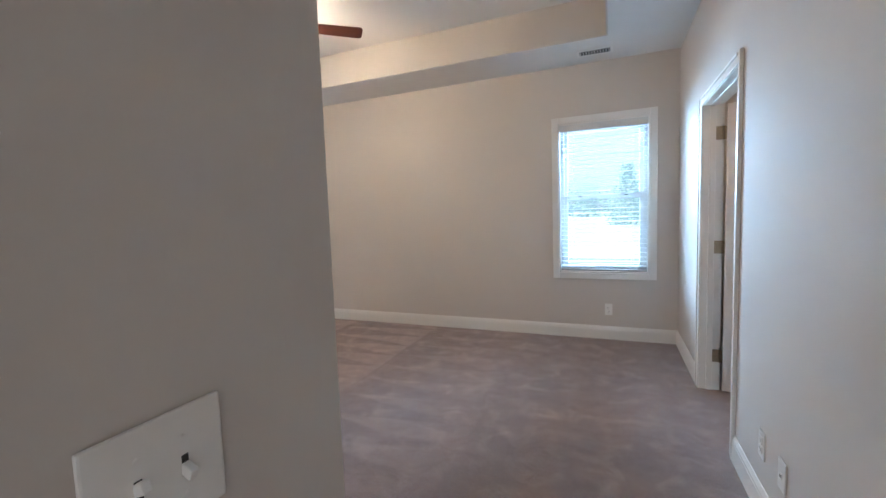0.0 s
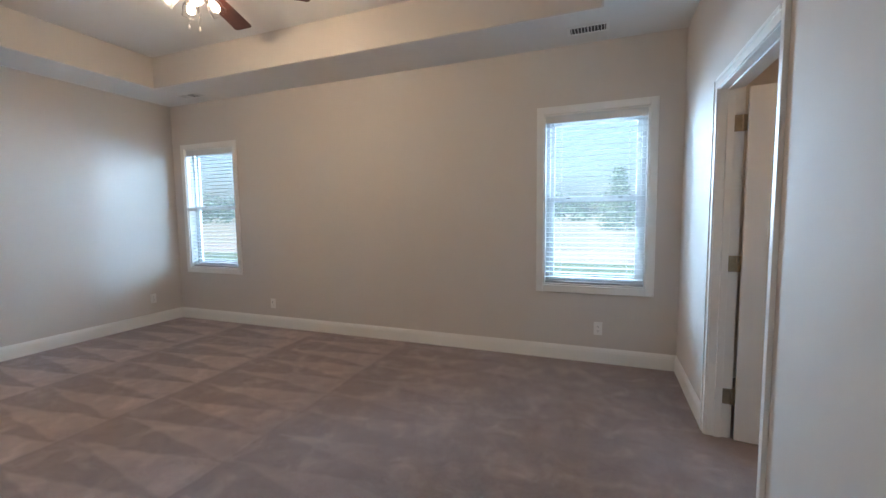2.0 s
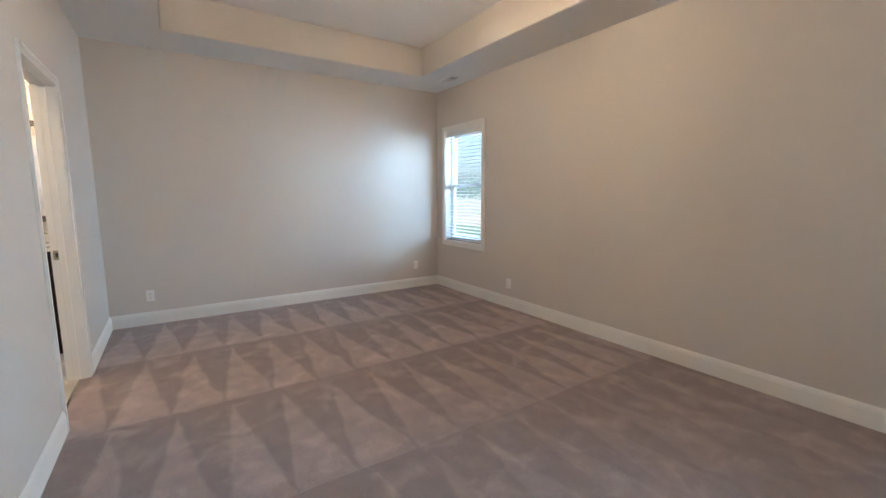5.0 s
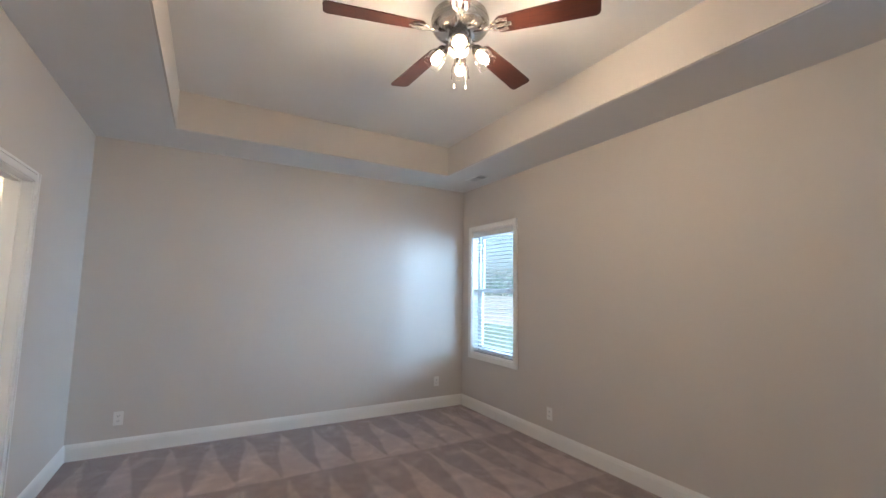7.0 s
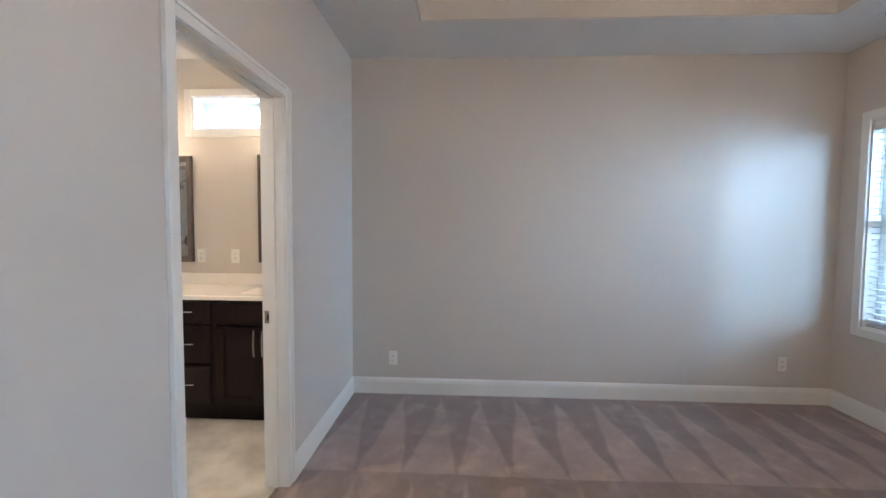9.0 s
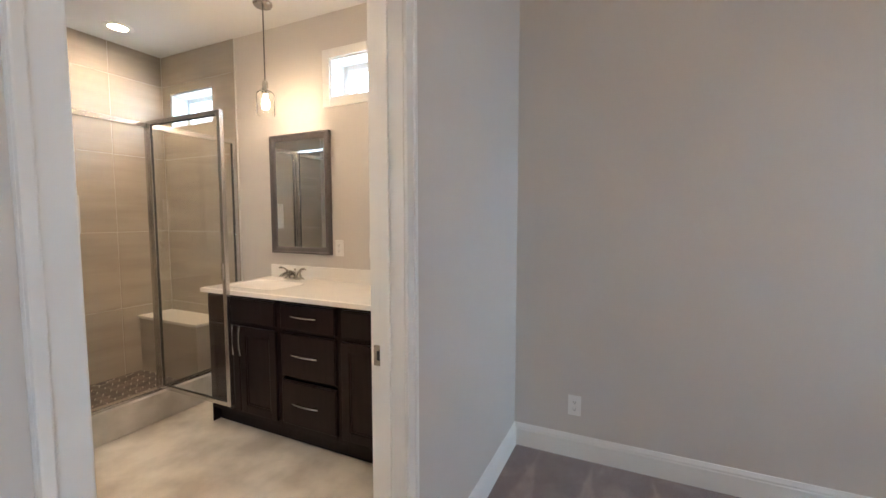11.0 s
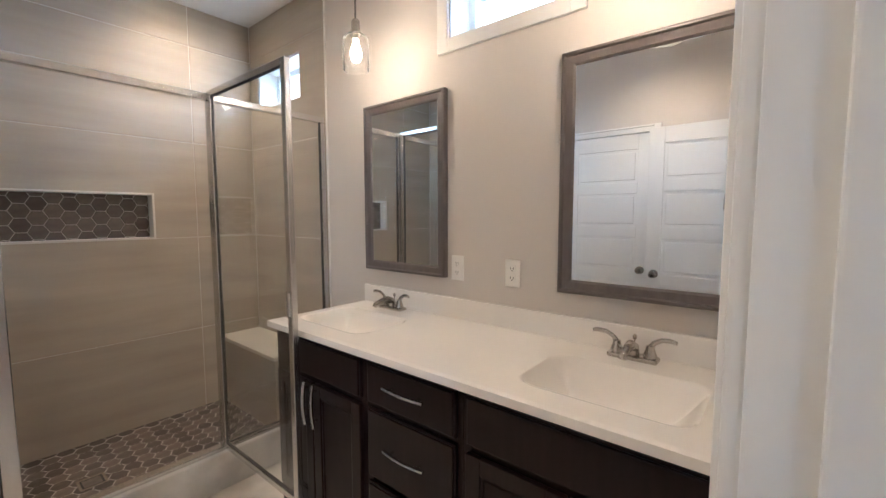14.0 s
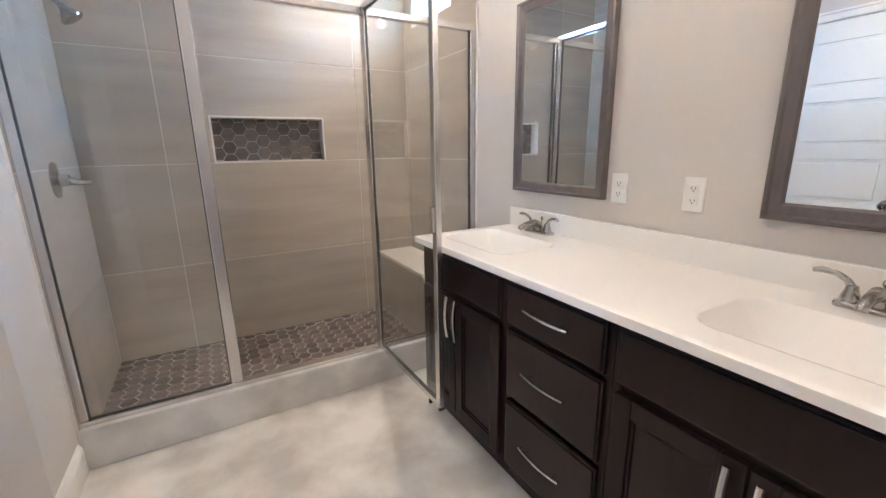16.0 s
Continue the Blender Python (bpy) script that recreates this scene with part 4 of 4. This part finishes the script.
worktop()


def faucet(y):
    x = 0.122
    t = thing("faucet", (x, y, CT), "brushed nickel two-handle centerset faucet behind the sink", "faucet", "vanity faucets")
    part("base", box((x - 0.026, y - 0.078, CT - 0.0005), (x + 0.026, y + 0.078, CT + 0.016), 0.010, segments=3), M_NICKEL, t, "", True)
    part("spout", tube([(x, y, CT + 0.012), (x + 0.004, y, CT + 0.042), (x + 0.030, y, CT + 0.054), (x + 0.075, y, CT + 0.050), (x + 0.112, y, CT + 0.040), (x + 0.118, y, CT + 0.030)], [0.020, 0.019, 0.017, 0.014, 0.012, 0.011], 14), M_NICKEL, t, "", True)
    part("lift_rod", turned([(0.0025, 0.0), (0.0025, 0.030), (0.006, 0.034), (0.007, 0.042), (0.004, 0.049), (0, 0.050)], (x - 0.016, y, CT + 0.030), steps=12), M_NICKEL, t, "", True)
    for s in (-1, 1):
        yy = y + s * 0.052
        h = part("handle_hub", turned([(0.021, 0), (0.020, 0.012), (0.014, 0.030), (0.012, 0.042), (0, 0.046)], (x, yy, CT + 0.012), steps=18), M_NICKEL, t, "", True)
        part("lever", tube([(x, yy, CT + 0.048), (x + 0.002, yy + s * 0.012, CT + 0.066), (x + 0.005, yy + s * 0.034, CT + 0.079), (x + 0.008, yy + s * 0.060, CT + 0.082), (x + 0.010, yy + s * 0.078, CT + 0.078)], [0.010, 0.008, 0.0075, 0.008, 0.006], 10, flat=0.6), M_NICKEL, h, "", True)


faucet(-1.620)
faucet(-0.466)


def vanity_mirror(y0, y1, z0, z1):
    t = thing("wall_mirror", (BW, (y0 + y1) / 2, z0), "rectangular wall mirror in a dark brown wooden frame", "mirror", "vanity mirrors")
    w = 0.050
    profile = [(0, 0.001), (0, 0.029), (0.004, 0.034), (0.012, 0.034), (0.017, 0.027), (0.042, 0.023), (w, 0.016), (w, 0.001)]
    corners = ((y0, z0, 1, 1), (y1, z0, -1, 1), (y1, z1, -1, -1), (y0, z1, 1, -1))
    for k, nm in enumerate(("rail", "stile", "rail", "stile")):
        bm = bmesh.new()
        ends = [[bm.verts.new((BW + h, y + sy * q, z + sz * q)) for q, h in profile] for y, z, sy, sz in (corners[k], corners[(k + 1) % 4])]
        for i in range(len(profile)):
            j = (i + 1) % len(profile)
            bm.faces.new((ends[0][i], ends[0][j], ends[1][j], ends[1][i]))
        bm.faces.new(ends[0])
        bm.faces.new(ends[1][::-1])
        part(nm, bm, M_FRAME, t)
    part("glass", box((BW + 0.004, y0 + w - 0.005, z0 + w - 0.005), (BW + 0.016, y1 - w + 0.005, z1 - w + 0.005)), M_MIRROR, t, "silvered mirror glass")


vanity_mirror(-1.872, -1.312, 1.090, 1.958)
vanity_mirror(-0.755, -0.172, 1.090, 1.966)


def pendant(x, y):
    t = thing("pendant_lamp", (x, y, CEIL), "lit pendant with a clear glass jar shade on a thin cord", "pendant lamp", "vanity pendants")
    part("canopy", turned([(0, CEIL - 0.0005), (0.060, CEIL - 0.0005), (0.060, CEIL - 0.012), (0.052, CEIL - 0.022), (0.010, CEIL - 0.026), (0, CEIL - 0.026)], (x, y, 0)), M_NICKEL, t, "", True)
    part("cord", tube([(x, y, CEIL - 0.024), (x, y, 2.245)], 0.0042, 8), M_CORD, t)
    part("socket", turned([(0, 2.250), (0.010, 2.250), (0.018, 2.240), (0.020, 2.195), (0.026, 2.192), (0.026, 2.180), (0.018, 2.178), (0.016, 2.160), (0, 2.160)], (x, y, 0), steps=20), M_NICKEL, t, "", True)
    jar = part("shade", turned([(0.022, 2.184), (0.040, 2.180), (0.054, 2.168), (0.058, 2.150), (0.058, 2.030), (0.055, 2.026), (0.055, 2.150), (0.051, 2.165), (0.038, 2.176), (0.022, 2.180)], (x, y, 0), steps=28), M_JAR, t, "clear glass jar shade", True)
    jar.visible_shadow = False
    part("bulb", turned([(0, 2.162), (0.012, 2.160), (0.013, 2.145), (0.022, 2.122), (0.027, 2.100), (0.022, 2.078), (0.010, 2.068), (0, 2.067)], (x, y, 0), steps=14), M_BULB_PEND, t, "glowing warm bulb", True)


pendant(0.333, -1.610)
pendant(0.345, -0.468)


def downlight(x, y):
    t = thing("recessed_light", (x, y, CEIL), "lit recessed ceiling light with a white trim ring", "ceiling light", "bathroom downlights")
    part("trim_ring", turned([(0.061, 0), (0.095, 0), (0.095, -0.003), (0.082, -0.007), (0.061, -0.004)], (x, y, CEIL - 0.0003), steps=32), M_PLASTIC, t, "", True)
    part("can", turned([(0.061, -0.003), (0.060, 0.104), (0, 0.104), (0, 0.106), (0.0625, 0.106), (0.0635, -0.003)], (x, y, CEIL), steps=32), M_PLASTIC, t, "white inner reflector", True)
    part("lens", turned([(0, 0.064), (0.059, 0.064), (0.059, 0.060), (0.03, 0.055), (0, 0.054)], (x, y, CEIL), steps=32), M_DOWN, t, "glowing lens")


for _x, _y in DOWNLIGHTS:
    downlight(_x, _y)


def closet_lamp(x, y):
    t = thing("closet_light", (x, y, CEIL), "lit round ceiling lamp inside the closet", "ceiling light")
    part("base", turned([(0, 0), (0.075, 0), (0.075, -0.018), (0.06, -0.024), (0, -0.024)], (x, y, CEIL - 0.0005), steps=24), M_PLASTIC, t, "", True)
    part("globe", turned([(0.055, -0.022), (0.085, -0.045), (0.095, -0.08), (0.07, -0.12), (0.03, -0.138), (0, -0.14)], (x, y, CEIL - 0.0005), steps=24), glow("closet_globe", (1.0, 0.66, 0.36), 14.0), t, "glowing globe", True)


closet_lamp(E + 0.85, 2.0)


def towel_ring():
    x, y, z = 0.60, -TH, 1.522
    t = thing("towel_ring", (x, y, z), "brushed nickel towel ring hanging beside the mirror", "towel ring")
    part("post", turned([(0, 0.0006), (0.027, 0.0006), (0.026, 0.004), (0.017, 0.012), (0.009, 0.022), (0.0065, 0.040), (0.009, 0.046), (0.009, 0.053), (0, 0.055)], (x, y, z), (0, -1, 0), 22), M_NICKEL, t, "", True)
    c = Vector((x, y - 0.049, z - 0.066))
    part("ring", tube([c + Vector((0.066 * math.sin(a), -0.012 * (1 - math.cos(a)), 0.066 * math.cos(a))) for a in [2 * math.pi * k / 36 for k in range(36)]], 0.0040, 8, closed=True), M_NICKEL, t, "", True)


towel_ring()


# ---- shower ----
PAN, CURB = 0.058, 0.186
structure("shower_curb", box((BW + 0.011, -2.330, -0.004), (SE - 0.001, -2.222, CURB), 0.006), M_CURB, "pale grey marbled shower curb")
structure("shower_base", box((BW + 0.011, BS + 0.0005, -0.004), (SE - 0.001, -2.3305, PAN)), M_GROUT, "pale grout bed of the shower floor")


def shower_enclosure():
    t = thing("shower_enclosure", (1.05, GY, CURB), "framed glass shower front in satin metal with its door open", "shower enclosure")
    z0, z1 = CURB + 0.0005, 1.965
    x0, x1, hx, mx = BW + 0.0115, SE - 0.0005, 0.716, 1.428
    part("bottom_track", box((x0, GY - 0.024, z0), (x1, GY + 0.024, z0 + 0.022), 0.004), M_ALU, t)
    part("header", box((x0, GY - 0.019, z1 - 0.034), (x1, GY + 0.019, z1), 0.005), M_ALU, t)
    for a, b in ((x0, x0 + 0.030), (hx - 0.034, hx), (mx, mx + 0.050), (x1 - 0.032, x1)):
        part("post", box((a, GY - 0.017, z0 + 0.022), (b, GY + 0.017, z1 - 0.034), 0.004), M_ALU, t)
    for a, b in ((x0 + 0.030, hx - 0.034), (mx + 0.050, x1 - 0.032)):
        g = part("glass_panel", box((a - 0.006, GY - 0.003, z0 + 0.018), (b + 0.006, GY + 0.003, z1 - 0.030)), M_SHOWERGLASS, t, "clear glass pane")
        g.visible_shadow = False
        for u, v in ((a, a + 0.004), (b - 0.004, b)):
            part("gasket", box((u, GY - 0.006, z0 + 0.022), (v, GY + 0.006, z1 - 0.034)), M_DARK, t, "thin black glazing seal")
        part("gasket", box((a + 0.004, GY - 0.006, z0 + 0.022), (b - 0.004, GY + 0.006, z0 + 0.026)), M_DARK, t, "thin black glazing seal")
    # the open door, turned out over the bathroom floor
    w, lo, hi = 0.690, CURB + 0.022, 1.972
    m = Matrix.Translation((hx - 0.010, GY + 0.022, 0)) @ Matrix.Rotation(radians(90.5), 4, "Z")
    dr = bmesh.new()
    for a, b, q0, q1 in ((0, 0.030, lo, hi), (w - 0.030, w, lo, hi), (0.030, w - 0.030, lo, lo + 0.026), (0.030, w - 0.030, hi - 0.028, hi)):
        box((a, -0.013, q0), (b, 0.013, q1), 0.003, dr)
    dr.transform(m)
    door = part("door_frame", dr, M_ALU, t, "satin metal door frame")
    g = box((0.026, -0.003, lo + 0.022), (w - 0.026, 0.003, hi - 0.024))
    g.transform(m)
    g = part("door_glass", g, M_SHOWERGLASS, door, "clear door pane")
    g.visible_shadow = False
    for a, b, q0, q1 in ((0.030, 0.034, lo + 0.026, hi - 0.028), (w - 0.034, w - 0.030, lo + 0.026, hi - 0.028), (0.034, w - 0.034, lo + 0.026, lo + 0.030), (0.034, w - 0.034, hi - 0.032, hi - 0.028)):
        k = box((a, -0.006, q0), (b, 0.006, q1))
        k.transform(m)
        part("gasket", k, M_DARK, door, "thin black glazing seal")
    k = box((w - 0.024, -0.026, 0.985), (w - 0.006, -0.012, 1.085), 0.004)
    k.transform(m)
    part("door_handle", k, M_ALU, door, "slim metal finger pull")
    k = box((w - 0.012, -0.014, lo - 0.010), (w + 0.003, 0.014, lo + 0.002), 0.003)
    k.transform(m)
    part("corner_cap", k, M_DARK, door, "dark plastic corner cap")


shower_enclosure()


def shower_bench():
    t = thing("shower_bench", (0.19, -2.78, PAN), "built-in tiled shower bench with a pale stone top", "bench")
    part("base", box((BW + 0.011, BS + 0.001, PAN + 0.0005), (0.335, -2.420, 0.510), 0.003), M_TILE, t, "beige tiled bench face")
    part("seat", box((BW + 0.011, BS + 0.001, 0.5105), (0.350, -2.405, 0.535), 0.005), M_BENCHTOP, t, "pale stone seat slab")


shower_bench()


def shower_fittings():
    v = thing("shower_valve", (SE, -2.70, 1.19), "brushed nickel shower valve with a single lever", "shower valve")
    part("escutcheon", turned([(0, 0.0006), (0.082, 0.0006), (0.080, 0.006), (0.045, 0.012), (0.030, 0.018), (0.028, 0.050), (0, 0.054)], (SE, -2.70, 1.19), (-1, 0, 0), 28), M_CHROME, v, "", True)
    part("lever", tube([(SE - 0.042, -2.70, 1.19), (SE - 0.056, -2.702, 1.184), (SE - 0.075, -2.706, 1.176), (SE - 0.125, -2.712, 1.178)], [0.018, 0.018, 0.014, 0.011], 10), M_CHROME, v, "", True)
    h = thing("wall_shower", (SE, -2.70, 1.98), "brushed nickel wall shower on a bent arm", "shower")
    part("flange", turned([(0, 0.0006), (0.030, 0.0006), (0.026, 0.008), (0.012, 0.012), (0, 0.012)], (SE, -2.70, 1.98), (-1, 0, 0), 20), M_CHROME, h, "", True)
    part("arm", tube([(SE - 0.006, -2.70, 1.98), (SE - 0.06, -2.70, 1.985), (SE - 0.11, -2.70, 1.965), (SE - 0.15, -2.70, 1.925)], 0.0095, 10), M_CHROME, h, "", True)
    part("rose", turned([(0.012, 0), (0.016, 0.018), (0.040, 0.048), (0.046, 0.060), (0.043, 0.066), (0, 0.068)], (SE - 0.147, -2.70, 1.930), (-0.55, 0, -0.83), 24), M_CHROME, h, "", True)
    dx, dy = 1.165, -2.69
    d = thing("shower_drain", (dx, dy, PAN), "square metal shower drain set among the hexagons", "drain")
    for lo, hi in (((-0.056, -0.056), (0.056, -0.044)), ((-0.056, 0.044), (0.056, 0.056)), ((-0.056, -0.044), (-0.044, 0.044)), ((0.044, -0.044), (0.056, 0.044))):
        part("rim", box((dx + lo[0], dy + lo[1], PAN + 0.0002), (dx + hi[0], dy + hi[1], PAN + 0.0050), 0.001), M_ALU, d, "thin bright metal drain rim")
    part("channel", box((dx - 0.0438, dy - 0.0438, PAN + 0.0002), (dx + 0.0438, dy + 0.0438, PAN + 0.0022)), M_DARK, d, "dark slot round the insert")
    part("insert", box((dx - 0.036, dy - 0.036, PAN + 0.0024), (dx + 0.036, dy + 0.036, PAN + 0.0048), 0.001), M_HEX, d, "brown tile insert")


shower_fittings()


# ---- outside ----
def outdoors():
    gz = -0.45
    structure("ground", box((-900, -900, gz - 0.4), (900, 1200, gz)), M_FIELD, "flat dry field reaching to the horizon")
    structure("ground_lawn", box((-60, -40, gz - 0.2), (60, 15.2, gz + 0.02)), M_LAWN, "mown green lawn beside the house")
    structure("ground_sand", box((-130, 15.2, gz - 0.2), (130, 21, gz + 0.012)), M_SAND, "wide strip of pale bare ground")
    rng = random.Random(5)

    def leaf_cloud(bm, c, size, n, flat=1.0):
        for _ in range(n):
            d = Vector((rng.gauss(0, 1), rng.gauss(0, 1), rng.gauss(0, 1) * flat)) * size * 0.5
            s = size * rng.uniform(0.16, 0.34)
            a, b = Vector((rng.uniform(-1, 1), rng.uniform(-1, 1), rng.uniform(-1, 1))).normalized(), Vector((rng.uniform(-1, 1), rng.uniform(-1, 1), rng.uniform(-1, 1))).normalized()
            p = Vector(c) + d
            vs = [bm.verts.new(p + a * s), bm.verts.new(p + b * s), bm.verts.new(p - a * s * 0.8), bm.verts.new(p - b * s * 0.9)]
            bm.faces.new(vs)

    # a lone conifer
    tx, ty, hgt = 6.75, 47.0, 6.6
    t = thing("conifer_tree", (tx, ty, gz), "lone dark green conifer with a pointed crown", "tree")
    part("trunk", tube([(tx, ty, gz), (tx + 0.05, ty, gz + 2.4), (tx, ty, gz + hgt - 0.4)], [0.22, 0.15, 0.03], 9), M_BARK, t)
    bm = bmesh.new()
    for k in range(120):
        f = k / 119
        z = gz + 0.7 + f * (hgt - 0.9)
        r = (1.75 * (1 - f) ** 0.9 + 0.12) * rng.uniform(0.55, 1.1)
        a = rng.uniform(0, 6.283)
        leaf_cloud(bm, (tx + r * 0.7 * math.cos(a), ty + r * 0.7 * math.sin(a), z - 0.25 * r), 0.55 + 0.4 * (1 - f), 16, 0.5)
    part("crown", bm, M_LEAF, t)
    # far woods, an uneven belt
    bm = bmesh.new()
    x = -260.0
    while x < 130:
        y = 105 + rng.uniform(-8, 14)
        h = 5.2 + 3.0 * noise.noise((x * 0.045, 0, 3)) + rng.uniform(-0.7, 1.5) + (3.0 if x < -60 else 0)
        for q in range(6):
            f = rng.uniform(0.05, 1)
            leaf_cloud(bm, (x + rng.uniform(-2, 2), y + rng.uniform(-2, 2), gz + f * h), 2.4 * (1.25 - 0.7 * f), 13, 0.8)
        x += rng.uniform(1.4, 3.0)
    solid("woods", bm, M_LEAF, "uneven belt of far woods beyond the field", "trees", kind="stuff")


outdoors()


# ---- wall tiles of the shower ----
def tile_piece(parent, lo, hi, bevel=0.0018):
    return part("tile", box(lo, hi, bevel, segments=1), M_TILE, parent)


G = 0.0015
ROWS = (PAN - 0.05, 0.613, 1.238, 1.863, 2.488, CEIL - 0.001)
south = thing("wall_tile_south", (1.05, BS, 0), "large beige stone-look wall tiles of the shower", kind="structure")
for x0, x1 in ((BW + 0.0105, 0.462), (0.462, 1.645), (1.645, SE)):
    for z0, z1 in zip(ROWS, ROWS[1:]):
        lo, hi = (x0 + G, BS - 0.010, z0 + G), (x1 - G, BS, z1 - G)
        if x0 < NICHE[0] < x1 and z0 < 1.4 < z1:
            a, b, c, d = NICHE
            bm = panel_wall("y", lo[1], hi[1], lo[0], hi[0], lo[2], hi[2], [(a, b, c, d)])
            part("tile", bm, M_TILE, south)
        else:
            tile_piece(south, lo, hi)
part("grout_bed", panel_wall("y", BS - 0.0119, BS - 0.003, BW + 0.0105, SE, 0, CEIL - 0.0005, [NICHE]), M_GROUT, south)
west = thing("wall_tile_west", (BW, -2.7, 0), "large beige stone-look wall tiles of the shower", kind="structure")
for z0, z1 in zip(ROWS, ROWS[1:]):
    lo, hi = [BW + 0.0005, BS + G, z0 + G], [BW + 0.0105, -2.243, z1 - G]
    bm = panel_wall("x", lo[0], hi[0], lo[1], hi[1], lo[2], hi[2], [SHWIN]) if z0 < 2.3 < z1 or z0 < 2.41 < z1 else box(lo, hi, 0.0018, segments=1)
    part("tile", bm, M_TILE, west)
part("edge_trim", box((BW + 0.0005, -2.2428, 0.0), (BW + 0.0125, -2.2395, CEIL - 0.001)), M_TILETRIM, west, "pale edge strip")
part("grout_bed", panel_wall("x", BW + 0.0004, BW + 0.008, BS, -2.2435, 0, CEIL - 0.0005, [SHWIN]), M_GROUT, west)
east = thing("wall_tile_east", (SE, -2.7, 0), "large beige stone-look wall tiles of the shower", kind="structure")
for z0, z1 in zip(ROWS, ROWS[1:]):
    for y0, y1 in ((BS, -2.60), (-2.60, -2.240)):
        tile_piece(east, (SE, y0 + G, z0 + G), (SE + 0.010, y1 - G, z1 - G))
part("grout_bed", box((SE + 0.003, BS, 0), (SE + 0.0128, -2.2405, CEIL - 0.0005)), M_GROUT, east)

# niche: trimmed edges and a hexagon back
niche = thing("shower_niche", (1.05, BS, NICHE[2]), "recessed shower niche with pale trim and dark hexagon tiles", kind="structure")
a, b, c, d = NICHE
for lo, hi in (((a - 0.008, BS - 0.095, c - 0.008), (a + 0.004, BS + 0.003, d + 0.008)), ((b - 0.004, BS - 0.095, c - 0.008), (b + 0.008, BS + 0.003, d + 0.008)),
               ((a + 0.004, BS - 0.095, c - 0.008), (b - 0.004, BS + 0.003, c + 0.004)), ((a + 0.004, BS - 0.095, d - 0.004), (b - 0.004, BS + 0.003, d + 0.008))):
    part("edge_trim", box(lo, hi, 0.002), M_TILETRIM, niche, "pale niche edge")
part("grout_bed", box((a, BS - 0.0985, c), (b, BS - 0.090, d)), M_GROUT, niche)


def hex_mesh(side, thick):
    """A six-sided tile with a chamfered face, its points along x."""
    bm = bmesh.new()
    rings = []
    for r, z in ((side, 0), (side, thick - 0.0012), (side - 0.0014, thick)):
        rings.append([bm.verts.new((r * math.cos(k * math.pi / 3), r * math.sin(k * math.pi / 3), z)) for k in range(6)])
    for p, q in zip(rings, rings[1:]):
        for k in range(6):
            bm.faces.new((p[k], p[(k + 1) % 6], q[(k + 1) % 6], q[k]))
    bm.faces.new(rings[-1])
    return mesh_of("hex_tile", bm, M_HEX)


SIDE = 0.0455
HEX = hex_mesh(SIDE - 0.0022, 0.0065)
PX, PY = 1.5 * SIDE, math.sqrt(3) * SIDE


def hexes(u0, u1, v0, v1):
    i = 0
    u = u0
    while u < u1 + SIDE * 0.4:
        v = v0 + (PY / 2 if i % 2 else 0)
        while v < v1 + PY * 0.45:
            yield u, v
            v += PY
        u += PX
        i += 1


for u, v in hexes(a - 0.03, b + 0.02, c - 0.03, d + 0.03):
    if a - 0.04 < u < b + 0.04 and c - 0.038 < v < d + 0.038:
        o = new("hex_tile", HEX)
        o.parent = niche
        o.matrix_basis = Matrix.Translation(Vector((u, BS - 0.0902, v)) - niche.location) @ Matrix.Rotation(radians(-90), 4, "X")
pan = thing("floor_shower", (1.05, -2.75, PAN), "dark brown hexagon mosaic shower floor with pale grout", kind="structure")
laid = sorted(hexes(BW - 0.01, SE + 0.02, BS - 0.01, -2.335), key=lambda p: -p[1])
rest = []
for k, (u, v) in enumerate(laid):
    if u < 0.30 and v < -2.45:
        continue
    if k < 330:
        o = new("hex_tile", HEX)
        o.parent = pan
        o.location = Vector((u, v, PAN - 0.0047)) - pan.location
    else:
        rest.append((u, v))
bm = bmesh.new()
for u, v in rest:
    bm.faces.new([bm.verts.new((u + (SIDE - 0.0022) * math.cos(q * math.pi / 3), v + (SIDE - 0.0022) * math.sin(q * math.pi / 3), PAN + 0.0018)) for q in range(6)])
if rest:
    tagged(part("hex_tiles", bm, M_HEX, pan), kind="stuff")
else:
    bm.free()
